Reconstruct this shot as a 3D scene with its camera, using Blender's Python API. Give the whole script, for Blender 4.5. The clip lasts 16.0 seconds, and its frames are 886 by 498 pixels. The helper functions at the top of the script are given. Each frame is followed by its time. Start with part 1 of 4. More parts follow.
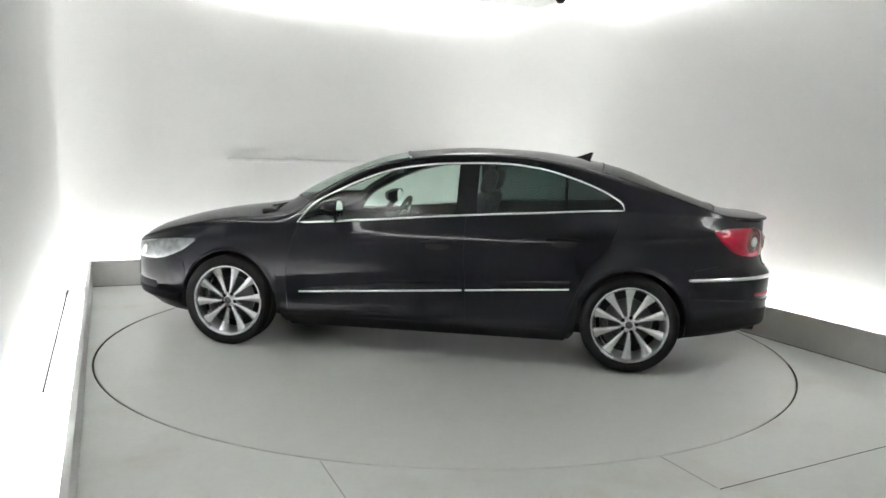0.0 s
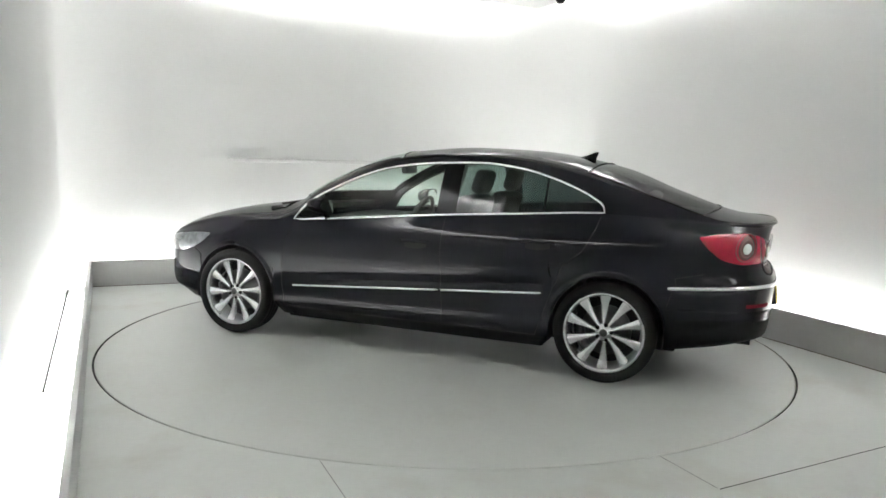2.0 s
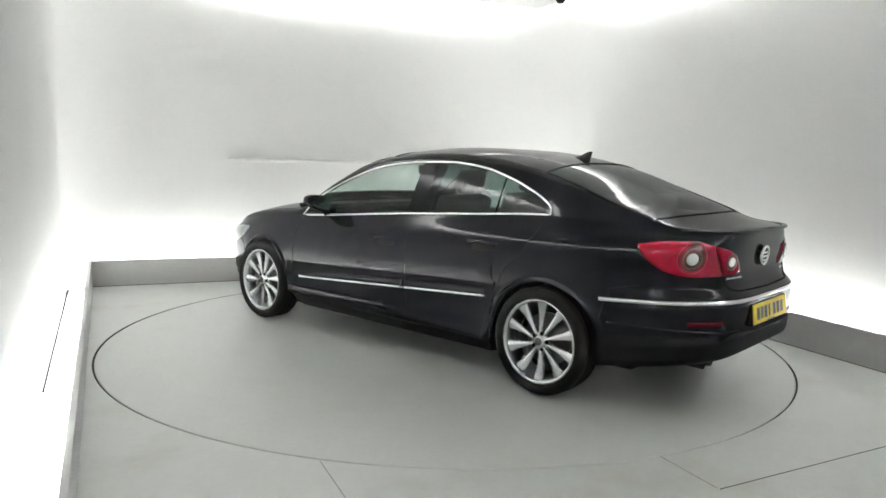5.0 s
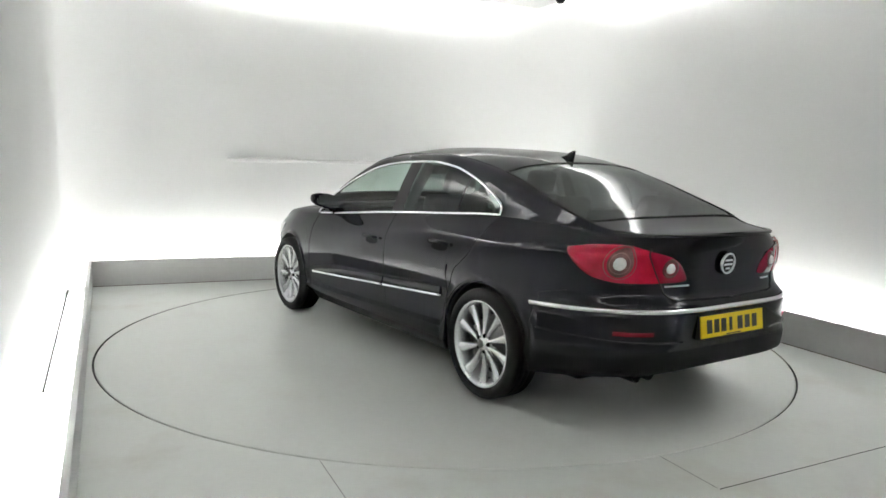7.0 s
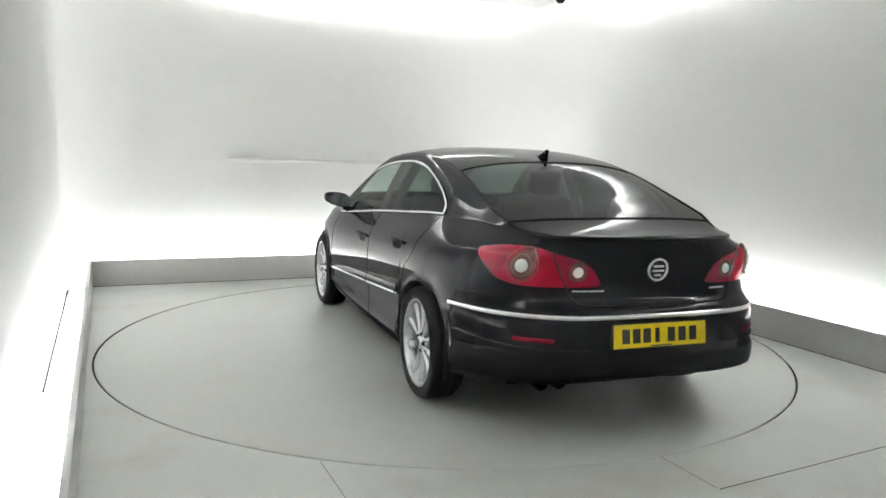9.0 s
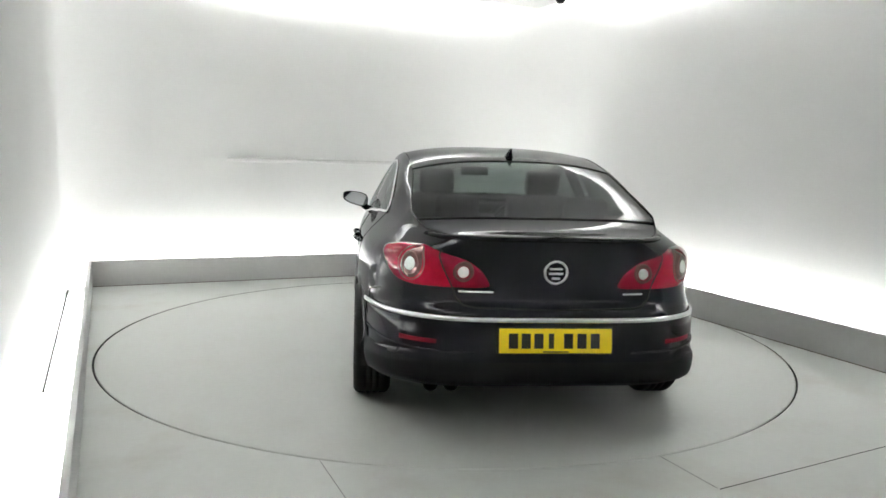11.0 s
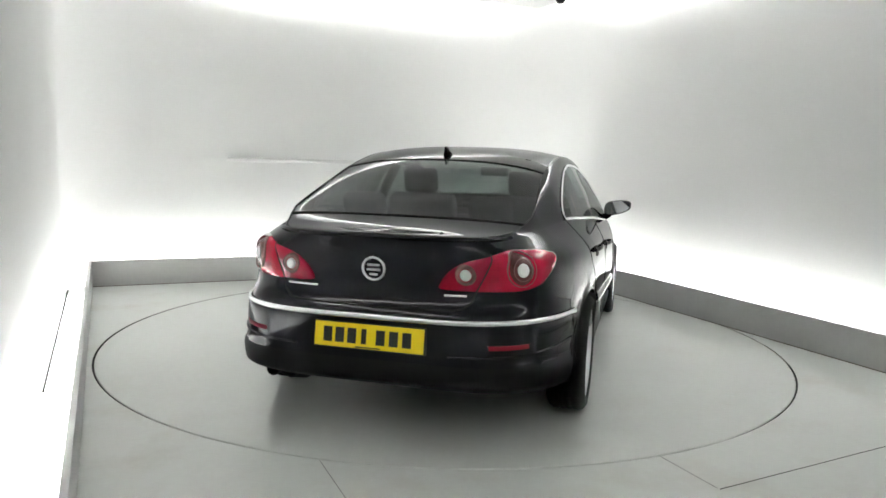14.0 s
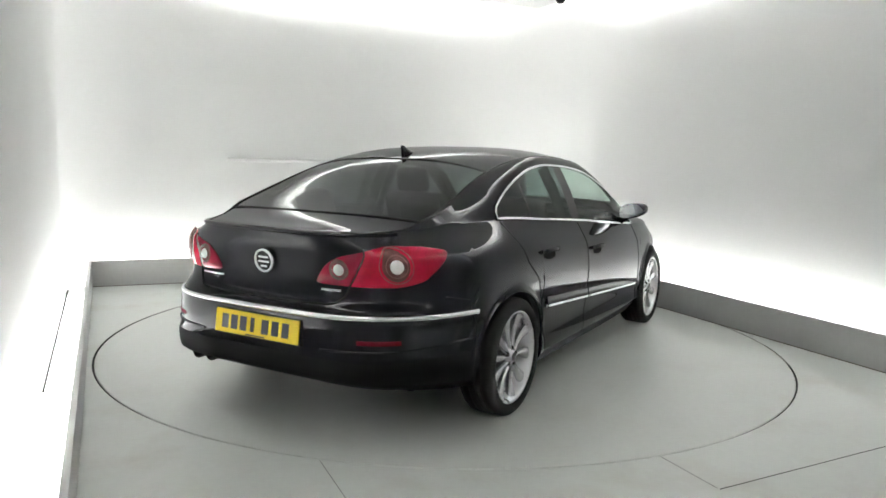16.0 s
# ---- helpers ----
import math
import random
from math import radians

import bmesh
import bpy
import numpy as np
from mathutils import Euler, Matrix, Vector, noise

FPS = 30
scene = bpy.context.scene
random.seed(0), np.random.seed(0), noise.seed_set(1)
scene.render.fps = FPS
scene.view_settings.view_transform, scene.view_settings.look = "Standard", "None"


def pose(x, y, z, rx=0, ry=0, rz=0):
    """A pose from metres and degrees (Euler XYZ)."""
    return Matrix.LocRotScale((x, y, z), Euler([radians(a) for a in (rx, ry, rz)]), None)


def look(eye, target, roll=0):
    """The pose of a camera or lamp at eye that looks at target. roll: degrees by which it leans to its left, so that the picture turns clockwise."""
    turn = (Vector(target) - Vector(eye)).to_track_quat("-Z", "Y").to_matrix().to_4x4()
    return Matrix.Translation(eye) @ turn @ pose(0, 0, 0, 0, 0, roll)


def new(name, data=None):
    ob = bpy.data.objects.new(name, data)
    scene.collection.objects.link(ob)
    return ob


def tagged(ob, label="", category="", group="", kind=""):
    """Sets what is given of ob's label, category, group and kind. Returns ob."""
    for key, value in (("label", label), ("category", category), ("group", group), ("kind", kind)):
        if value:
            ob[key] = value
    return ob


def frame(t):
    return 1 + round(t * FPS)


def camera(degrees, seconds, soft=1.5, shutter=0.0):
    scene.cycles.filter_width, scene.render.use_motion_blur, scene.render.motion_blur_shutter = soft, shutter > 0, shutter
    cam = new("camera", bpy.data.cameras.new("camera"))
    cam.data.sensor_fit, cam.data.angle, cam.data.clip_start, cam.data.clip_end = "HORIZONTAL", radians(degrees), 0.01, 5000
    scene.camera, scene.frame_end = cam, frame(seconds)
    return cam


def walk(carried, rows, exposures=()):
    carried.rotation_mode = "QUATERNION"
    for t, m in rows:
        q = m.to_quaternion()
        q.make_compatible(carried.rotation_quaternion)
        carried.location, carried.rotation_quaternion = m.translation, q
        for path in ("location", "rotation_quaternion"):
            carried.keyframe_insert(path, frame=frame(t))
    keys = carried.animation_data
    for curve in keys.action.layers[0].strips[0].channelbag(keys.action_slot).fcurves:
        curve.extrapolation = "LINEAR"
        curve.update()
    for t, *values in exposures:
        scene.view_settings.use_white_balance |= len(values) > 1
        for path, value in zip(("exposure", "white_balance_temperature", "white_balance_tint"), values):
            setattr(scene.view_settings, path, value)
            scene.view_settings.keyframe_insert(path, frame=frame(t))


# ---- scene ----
cam = camera(61.19, 16.0, soft=1.6)
EYE = (0.0, 0.0, 1.3557)
AIM = (0.0, math.cos(0.1254), 1.3557 - math.sin(0.1254))
VIEW = look(EYE, AIM, 1.627)
walk(cam, [(0.0, VIEW), (16.0, VIEW)], exposures=[(0.0, 0.40, 6500, 10), (16.0, 0.40, 6500, 10)])

# ---- world: the studio is closed, the world only fills what leaks ----
world = bpy.data.worlds.new("world")
world.use_nodes = True
world.node_tree.nodes["Background"].inputs[0].default_value = (0.8, 0.82, 0.8, 1)
world.node_tree.nodes["Background"].inputs[1].default_value = 0.05
scene.world = world
LOW_LIGHT = 31.0      # strips in the troughs behind the kerbs
HIGH_LIGHT = 48.0     # strips in the coves over the ceiling raft


# ---- materials ----
def material(name, color, rough=0.5, metal=0.0, coat=0.0, grain=0.0, grain_scale=40.0, stain=0.0, stain_scale=2.0,
             bump=0.0, rough_var=0.0, dirt=0.0, emit=0.0, spec=0.5, coat_rough=0.03):
    m = bpy.data.materials.new(name)
    m.use_nodes = True
    nt = m.node_tree
    b = nt.nodes["Principled BSDF"]
    b.inputs["Base Color"].default_value = (*color, 1)
    b.inputs["Roughness"].default_value = rough
    b.inputs["Metallic"].default_value = metal
    b.inputs["Coat Weight"].default_value = coat
    b.inputs["Coat Roughness"].default_value = coat_rough
    b.inputs["Specular IOR Level"].default_value = spec
    if emit:
        b.inputs["Emission Color"].default_value = (*color, 1)
        b.inputs["Emission Strength"].default_value = emit
    if grain or stain or bump or rough_var:
        tc = nt.nodes.new("ShaderNodeTexCoord")
        n1 = nt.nodes.new("ShaderNodeTexNoise")
        n1.inputs["Scale"].default_value = grain_scale
        n1.inputs["Detail"].default_value = 4
        n2 = nt.nodes.new("ShaderNodeTexNoise")
        n2.inputs["Scale"].default_value = stain_scale
        n2.inputs["Detail"].default_value = 3
        nt.links.new(tc.outputs["Object"], n1.inputs["Vector"])
        nt.links.new(tc.outputs["Object"], n2.inputs["Vector"])
        src = None
        for tex, amount in ((n1, grain), (n2, stain)):
            if not amount:
                continue
            r = nt.nodes.new("ShaderNodeMapRange")
            r.inputs["From Min"].default_value, r.inputs["From Max"].default_value = 0.2, 0.8
            r.inputs["To Min"].default_value, r.inputs["To Max"].default_value = 1 - amount, 1 + amount
            nt.links.new(tex.outputs["Fac"], r.inputs["Value"])
            mul = nt.nodes.new("ShaderNodeVectorMath")
            mul.operation = "SCALE"
            if src is None:
                mul.inputs[0].default_value = color
            else:
                nt.links.new(src, mul.inputs[0])
            nt.links.new(r.outputs[0], mul.inputs["Scale"])
            src = mul.outputs[0]
        if dirt and src is not None:
            n3 = nt.nodes.new("ShaderNodeTexNoise")
            n3.inputs["Scale"].default_value = 2.3
            n3.inputs["Detail"].default_value = 6
            nt.links.new(tc.outputs["Object"], n3.inputs["Vector"])
            r = nt.nodes.new("ShaderNodeMapRange")
            r.inputs["From Min"].default_value, r.inputs["From Max"].default_value = 0.52, 0.80
            r.inputs["To Min"].default_value, r.inputs["To Max"].default_value = 0.0, dirt
            nt.links.new(n3.outputs["Fac"], r.inputs["Value"])
            mixed = nt.nodes.new("ShaderNodeMix")
            mixed.data_type = "RGBA"
            nt.links.new(r.outputs[0], mixed.inputs[0])
            nt.links.new(src, mixed.inputs[6])
            mixed.inputs[7].default_value = (0.40, 0.36, 0.29, 1)
            src = mixed.outputs[2]
        if src is not None:
            nt.links.new(src, b.inputs["Base Color"])
        if rough_var:
            r = nt.nodes.new("ShaderNodeMapRange")
            r.inputs["From Min"].default_value, r.inputs["From Max"].default_value = 0.2, 0.8
            r.inputs["To Min"].default_value, r.inputs["To Max"].default_value = max(0.0, rough - rough_var), rough + rough_var
            nt.links.new(n2.outputs["Fac"], r.inputs["Value"])
            nt.links.new(r.outputs[0], b.inputs["Roughness"])
        if bump:
            bp = nt.nodes.new("ShaderNodeBump")
            bp.inputs["Strength"].default_value = bump
            bp.inputs["Distance"].default_value = 0.002
            nt.links.new(n1.outputs["Fac"], bp.inputs["Height"])
            nt.links.new(bp.outputs[0], b.inputs["Normal"])
    return m


def glass_material(name, tint):
    """A thin pane: a tinted transparent body under a clear reflection."""
    m = bpy.data.materials.new(name)
    m.use_nodes = True
    nt = m.node_tree
    nt.nodes.remove(nt.nodes["Principled BSDF"])
    out = nt.nodes["Material Output"]
    tr = nt.nodes.new("ShaderNodeBsdfTransparent")
    tr.inputs[0].default_value = (*tint, 1)
    gl = nt.nodes.new("ShaderNodeBsdfGlossy")
    gl.inputs["Roughness"].default_value = 0.06
    lw = nt.nodes.new("ShaderNodeLayerWeight")
    lw.inputs[0].default_value = 0.5
    pw = nt.nodes.new("ShaderNodeMath")
    pw.operation = "POWER"
    pw.inputs[1].default_value = 4.5
    nt.links.new(lw.outputs["Facing"], pw.inputs[0])
    ma = nt.nodes.new("ShaderNodeMath")
    ma.operation = "MULTIPLY_ADD"
    ma.inputs[1].default_value, ma.inputs[2].default_value = 0.5, 0.05
    nt.links.new(pw.outputs[0], ma.inputs[0])
    mx = nt.nodes.new("ShaderNodeMixShader")
    nt.links.new(ma.outputs[0], mx.inputs[0])
    nt.links.new(tr.outputs[0], mx.inputs[1])
    nt.links.new(gl.outputs[0], mx.inputs[2])
    nt.links.new(mx.outputs[0], out.inputs[0])
    return m


M_WALL = material("white_wall_paint", (0.836, 0.842, 0.833), 0.75, grain=0.015, grain_scale=60, stain=0.03, stain_scale=0.7, bump=0.05)
M_CEIL = material("white_ceiling_paint", (0.78, 0.78, 0.77), 0.8, grain=0.02, stain=0.02)
M_KERB = material("grey_kerb_paint", (0.57, 0.57, 0.56), 0.5, grain=0.03, grain_scale=30, stain=0.06, stain_scale=1.5, bump=0.05)
M_FLOOR = material("grey_floor_paint", (0.585, 0.605, 0.578), 0.34, grain=0.025, grain_scale=25, stain=0.05, stain_scale=1.3, rough_var=0.05, dirt=0.45)
M_DISC = material("grey_turntable_paint", (0.57, 0.588, 0.56), 0.33, grain=0.025, grain_scale=25, stain=0.04, stain_scale=0.9, rough_var=0.05, dirt=0.22)
M_FAR = material("pale_grey_wall_paint", (0.74, 0.74, 0.73), 0.8, grain=0.02, stain=0.1, stain_scale=0.8)
M_LEDGE = material("pale_grey_ledge_paint", (0.70, 0.70, 0.69), 0.8, stain=0.06, stain_scale=1.2, bump=0.05)
M_DIRT = material("brown_grime", (0.17, 0.15, 0.12), 0.9, grain=0.3, grain_scale=60, stain=0.35, stain_scale=3)
M_DUST = material("pale_packed_dust", (0.36, 0.35, 0.31), 0.9, grain=0.2, grain_scale=90, stain=0.5, stain_scale=2.2)
M_JOINT = material("grey_joint", (0.26, 0.265, 0.25), 0.7, stain=0.2, stain_scale=4)
M_CABLE = material("matt_black_cable", (0.011, 0.011, 0.011), 1.0, spec=0.0, stain=0.1)
# shade inside the turntable gap as a colour; also one dark floor joint
M_DARK = material("gap_shade_and_joint_black", (0.02, 0.02, 0.02), 0.8)
M_LAMP_LOW = material("white_strip_glow_low", (1.0, 1.0, 0.99), 0.5, emit=LOW_LIGHT)
M_LAMP_HIGH = material("white_strip_glow_high", (1.0, 1.0, 0.99), 0.5, emit=HIGH_LIGHT)
M_PAINT = material("black_car_paint", (0.0088, 0.0088, 0.0125), 0.4, coat=0.52, coat_rough=0.05, spec=0.0, grain=0.2, grain_scale=900, stain=0.05, stain_scale=3)
M_PLASTIC = material("black_plastic", (0.009, 0.009, 0.0095), 0.6, spec=0.3, grain=0.1, grain_scale=300, bump=0.15)
M_GLOSS = material("gloss_black_trim", (0.006, 0.006, 0.007), 0.15, spec=0.18, rough_var=0.04)
# valance and grilles; on the sills its darkness is painted shade
M_VALANCE = material("satin_black_valance_and_sill_shade", (0.007, 0.007, 0.008), 0.5, spec=0.08, rough_var=0.05)
M_SEAM = material("panel_gap_black", (0.004, 0.004, 0.004), 0.9)
M_CHROME = material("bright_chrome", (0.82, 0.83, 0.84), 0.10, metal=1.0, rough_var=0.04)
M_RUBBER = material("tyre_rubber", (0.011, 0.011, 0.011), 0.7, spec=0.25, grain=0.15, grain_scale=120, bump=0.3)
M_ALLOY = material("silver_alloy", (0.60, 0.61, 0.62), 0.27, metal=0.85, coat=0.4, grain=0.03, grain_scale=200, rough_var=0.05)
# near-black barrel tone: the shade behind the spokes is put into the colour
M_BARREL_SHADE = material("shaded_wheel_barrel", (0.018, 0.018, 0.019), 0.5, metal=0.4, stain=0.2, stain_scale=9)
M_STEEL = material("brake_steel", (0.14, 0.14, 0.14), 0.35, metal=1.0, grain=0.1, grain_scale=80)
M_RED = material("red_lamp_lens", (0.33, 0.005, 0.026), 0.12, coat=0.5, spec=0.15, stain=0.3, stain_scale=12)
M_RED_DEEP = material("deep_red_lamp_lens", (0.20, 0.003, 0.020), 0.12, coat=0.5, spec=0.15, stain=0.3, stain_scale=12)
M_DARKRED = material("dark_red_reflector", (0.16, 0.003, 0.012), 0.4, spec=0.1, coat=0.0, grain=0.1, grain_scale=200)
M_RED_IN = material("rose_lamp_bowl", (0.13, 0.045, 0.045), 0.18, metal=0.2, coat=0.5, grain=0.2, grain_scale=90, stain=0.4, stain_scale=25, bump=0.5)
M_EXHAUST = material("dark_exhaust_steel", (0.035, 0.035, 0.035), 0.4, metal=0.8, stain=0.3, stain_scale=20)
M_SMOKE = material("rose_grey_lamp_ring", (0.26, 0.12, 0.12), 0.2, metal=0.3, coat=0.7)
M_CLEAR = material("clear_lamp_lens", (0.88, 0.88, 0.88), 0.2, metal=0.25, coat=1.0, grain=0.1, grain_scale=70, bump=0.4)
M_HEAD = material("headlamp_lens", (0.20, 0.21, 0.22), 0.15, metal=0.4, coat=0.6, stain=0.5, stain_scale=16, bump=0.3)
M_YELLOW = material("yellow_plate_film", (0.74, 0.53, 0.004), 0.4, coat=0.15, spec=0.3, grain=0.03, grain_scale=80)
M_INK = material("black_plate_ink", (0.01, 0.01, 0.01), 0.4)
M_BADGE = material("silver_badge", (0.62, 0.63, 0.64), 0.22, metal=0.9, rough_var=0.05)
M_SEAT = material("dark_leather", (0.028, 0.027, 0.027), 0.5, grain=0.15, grain_scale=150, bump=0.3)
M_CABIN = material("charcoal_cabin_trim", (0.03, 0.03, 0.031), 0.65, grain=0.15, grain_scale=200, bump=0.2)
M_MIRROR = material("mirror_glass", (0.75, 0.77, 0.78), 0.02, metal=1.0)
G_FRONT = glass_material("clear_green_glass", (0.71, 0.80, 0.755))
G_REAR = glass_material("privacy_glass", (0.15, 0.20, 0.188))
G_SCREEN = glass_material("rear_screen_glass", (0.115, 0.135, 0.13))


# ---- building helpers ----
def curve(xs, ys):
    """A smooth curve through the knots that never overshoots them."""
    xs, ys = np.array(xs, float), np.array(ys, float)
    h, d = np.diff(xs), np.diff(ys) / np.diff(xs)
    s = np.zeros(len(xs))
    s[0], s[-1] = d[0], d[-1]
    for i in range(1, len(xs) - 1):
        if d[i - 1] * d[i] > 0:
            w1, w2 = 2 * h[i] + h[i - 1], h[i] + 2 * h[i - 1]
            s[i] = (w1 + w2) / (w1 / d[i - 1] + w2 / d[i])

    def f(x):
        x = np.clip(np.asarray(x, float), xs[0], xs[-1])
        i = np.clip(np.searchsorted(xs, x) - 1, 0, len(xs) - 2)
        t = (x - xs[i]) / h[i]
        return ((1 + 2 * t) * (1 - t) ** 2 * ys[i] + t * (1 - t) ** 2 * h[i] * s[i]
                + t * t * (3 - 2 * t) * ys[i + 1] + t * t * (t - 1) * h[i] * s[i + 1])
    return f


def mesh_of(name, verts, faces, mat, smooth=True):
    me = bpy.data.meshes.new(name)
    me.from_pydata([tuple(v) for v in verts], [], faces)
    me.materials.append(mat)
    if smooth:
        me.polygons.foreach_set("use_smooth", [True] * len(me.polygons))
    me.update()
    return me


def part(name, data, mat=None, parent=None, label=""):
    """Links a bmesh or a mesh as one mesh object under a thing or a part."""
    if isinstance(data, bmesh.types.BMesh):
        me = bpy.data.meshes.new(name)
        bmesh.ops.recalc_face_normals(data, faces=data.faces)
        data.to_mesh(me)
        data.free()
        me.materials.append(mat)
        data = me
    ob = new(name, data)
    if parent is not None:
        ob.parent = parent
    if label:
        tagged(ob, label)
    return ob


def box(bm, x0, x1, y0, y1, z0, z1, bevel=0.0, seg=2):
    r = bmesh.ops.create_cube(bm, size=1.0)
    vs = r["verts"]
    for v in vs:
        v.co = Vector(((x0 + x1) / 2 + v.co.x * (x1 - x0), (y0 + y1) / 2 + v.co.y * (y1 - y0), (z0 + z1) / 2 + v.co.z * (z1 - z0)))
    if bevel:
        es = list({e for v in vs for e in v.link_edges})
        bmesh.ops.bevel(bm, geom=es, offset=bevel, segments=seg, affect="EDGES", profile=0.6)
    return bm


def shade(ob, angle=40):
    me = ob.data
    me.polygons.foreach_set("use_smooth", [True] * len(me.polygons))
    me.set_sharp_from_angle(angle=radians(angle))
    return ob


def lathe(profile, n=48, axis="y"):
    """A ring turned from (radius, along) pairs round the y axis."""
    vs, fs = [], []
    m = len(profile)
    for k in range(n):
        a = 2 * math.pi * k / n
        for r, d in profile:
            vs.append((r * math.cos(a), d, r * math.sin(a)))
    for k in range(n):
        for j in range(m - 1):
            a, b = k * m + j, ((k + 1) % n) * m + j
            fs.append((a, b, b + 1, a + 1))
    return vs, fs


def tube(points, radius, n=6, flat=1.0, up=(0, 0, 1), closed=False):
    """A bar swept along points; flat squeezes it along its second axis."""
    pts = [Vector(p) for p in points]
    vs, fs = [], []
    for i, p in enumerate(pts):
        if closed:
            d = pts[(i + 1) % len(pts)] - pts[i - 1]
        else:
            d = pts[min(i + 1, len(pts) - 1)] - pts[max(i - 1, 0)]
        d.normalize()
        a = d.cross(Vector(up))
        if a.length < 1e-4:
            a = d.cross(Vector((1, 0, 0)))
        a.normalize()
        b = a.cross(d)
        for k in range(n):
            t = 2 * math.pi * (k + 0.5) / n
            vs.append(p + a * (math.cos(t) * radius * flat) + b * (math.sin(t) * radius))
    m = len(pts)
    for i in range(m if closed else m - 1):
        for k in range(n):
            fs.append((i * n + k, i * n + (k + 1) % n, ((i + 1) % m) * n + (k + 1) % n, ((i + 1) % m) * n + k))
    if not closed:
        fs.append(tuple(range(n)))
        fs.append(tuple((m - 1) * n + k for k in reversed(range(n))))
    return vs, fs


# ---- the studio: a rectangle turned against the view ----
TURN = 24.4
ROOM = pose(0, 0, 0, 0, 0, TURN)
U0, U1, V0, V1 = -0.13, 4.69, -1.6, 7.83      # inner faces of the kerbs
GAP = 0.24                                     # from the kerb's inner face to the wall
KERB_H, KERB_T = 0.25, 0.03
RAFT_Z, TOP_Z = 3.08, 3.42
AXIS = (0.0338, 5.5164)
DISC_R = 2.399


def room_part(name, bm, mat, label, parent=None, kind="structure"):
    ob = part(name, bm, mat, parent)
    if parent is None:
        ob.matrix_world = ROOM
    tagged(ob, label, "", "", kind)
    return shade(ob)


def build_room():
    lu0, lu1, lv0, lv1 = U0 - GAP, U1 + GAP, V0 - GAP, V1 + GAP
    t = 0.12
    for name, a in (("wall_west", (lu0 - t, lu0, lv0 - t, lv1 + t)), ("wall_east", (lu1, lu1 + t, lv0 - t, lv1 + t)),
                    ("wall_north", (lu0, lu1, lv1, lv1 + t)), ("wall_south", (lu0, lu1, lv0 - t, lv0))):
        dark = name == "wall_south"
        room_part(name, box(bmesh.new(), *a, -0.1, TOP_Z), M_FAR if dark else M_WALL,
                  "plain pale grey wall behind the viewpoint" if dark else "smooth white painted studio wall lit from below")
    room_part("ceiling", box(bmesh.new(), lu0 - t, lu1 + t, lv0 - t, lv1 + t, TOP_Z, TOP_Z + 0.1), M_CEIL, "white painted ceiling above the hanging raft")
    room_part("ceiling_raft", box(bmesh.new(), U0, U1, V0, V1, RAFT_Z, RAFT_Z + 0.09, 0.004), M_CEIL, "flat white hanging ceiling raft with lit edges")
    kerbs = (("kerb_west", (U0 - KERB_T, U0, V0, V1)), ("kerb_east", (U1, U1 + KERB_T, V0, V1)),
             ("kerb_north", (U0 - KERB_T, U1 + KERB_T, V1, V1 + KERB_T)), ("kerb_south", (U0 - KERB_T, U1 + KERB_T, V0 - KERB_T, V0)))
    for name, a in kerbs:
        room_part(name, box(bmesh.new(), *a, -0.06, KERB_H, 0.006), M_KERB, "low grey painted kerb hiding the floor lighting")
    # trough bottoms
    troughs = (("trough_west", (lu0, U0 - KERB_T, lv0, lv1)), ("trough_east", (U1 + KERB_T, lu1, lv0, lv1)),
               ("trough_north", (U0 - KERB_T, U1 + KERB_T, V1 + KERB_T, lv1)), ("trough_south", (U0 - KERB_T, U1 + KERB_T, lv0, V0 - KERB_T)))
    for name, a in troughs:
        room_part(name, box(bmesh.new(), *a, -0.06, 0.0), M_WALL, "white painted light trough behind the kerb")
    # floor with a round hole for the turntable
    c = Vector((math.cos(radians(-TURN)) * AXIS[0] - math.sin(radians(-TURN)) * AXIS[1],
                math.sin(radians(-TURN)) * AXIS[0] + math.cos(radians(-TURN)) * AXIS[1]))
    bm, lining = bmesh.new(), bmesh.new()
    n = 192
    ring_in, ring_out, low, rim = [], [], [], []
    for k in range(n):
        a = 2 * math.pi * k / n
        d = Vector((math.cos(a), math.sin(a)))
        p = c + d * (DISC_R + 0.011)
        reach = 1e9
        for lim, o, dd in ((U1, c.x, d.x), (U0, c.x, d.x), (V1, c.y, d.y), (V0, c.y, d.y)):
            if abs(dd) > 1e-6 and (lim - o) / dd > 0:
                reach = min(reach, (lim - o) / dd)
        q = c + d * max(reach, DISC_R + 0.011)
        ring_in.append(bm.verts.new((p.x, p.y, 0)))
        low.append(lining.verts.new((p.x, p.y, -0.09)))
        rim.append(lining.verts.new((p.x, p.y, -0.003)))
        ring_out.append(bm.verts.new((q.x, q.y, 0)))
    for k in range(n):
        j = (k + 1) % n
        bm.faces.new((ring_in[k], ring_out[k], ring_out[j], ring_in[j]))
    for k in range(n):
        j = (k + 1) % n
        lining.faces.new((low[k], rim[k], rim[j], low[j]))
    # wall of the hole, near black so that its colour carries the gap's shade
    room_part("gap_shade_lining", lining, M_DARK, "near-black lining that paints the shade in the turntable gap")
    # corners that the fan leaves open
    for cu, cv in ((U0, V0), (U1, V0), (U1, V1), (U0, V1)):
        ang = math.atan2(cv - c.y, cu - c.x) % (2 * math.pi)
        k = int(ang / (2 * math.pi / n)) % n
        j = (k + 1) % n
        v = bm.verts.new((cu, cv, 0))
        bm.faces.new((ring_out[k], v, ring_out[j]))
    floor = room_part("floor", bm, M_FLOOR, "smooth grey painted studio floor round the turntable")
    # bottom of the gap, with its shade put into the colour
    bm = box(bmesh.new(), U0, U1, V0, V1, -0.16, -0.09)
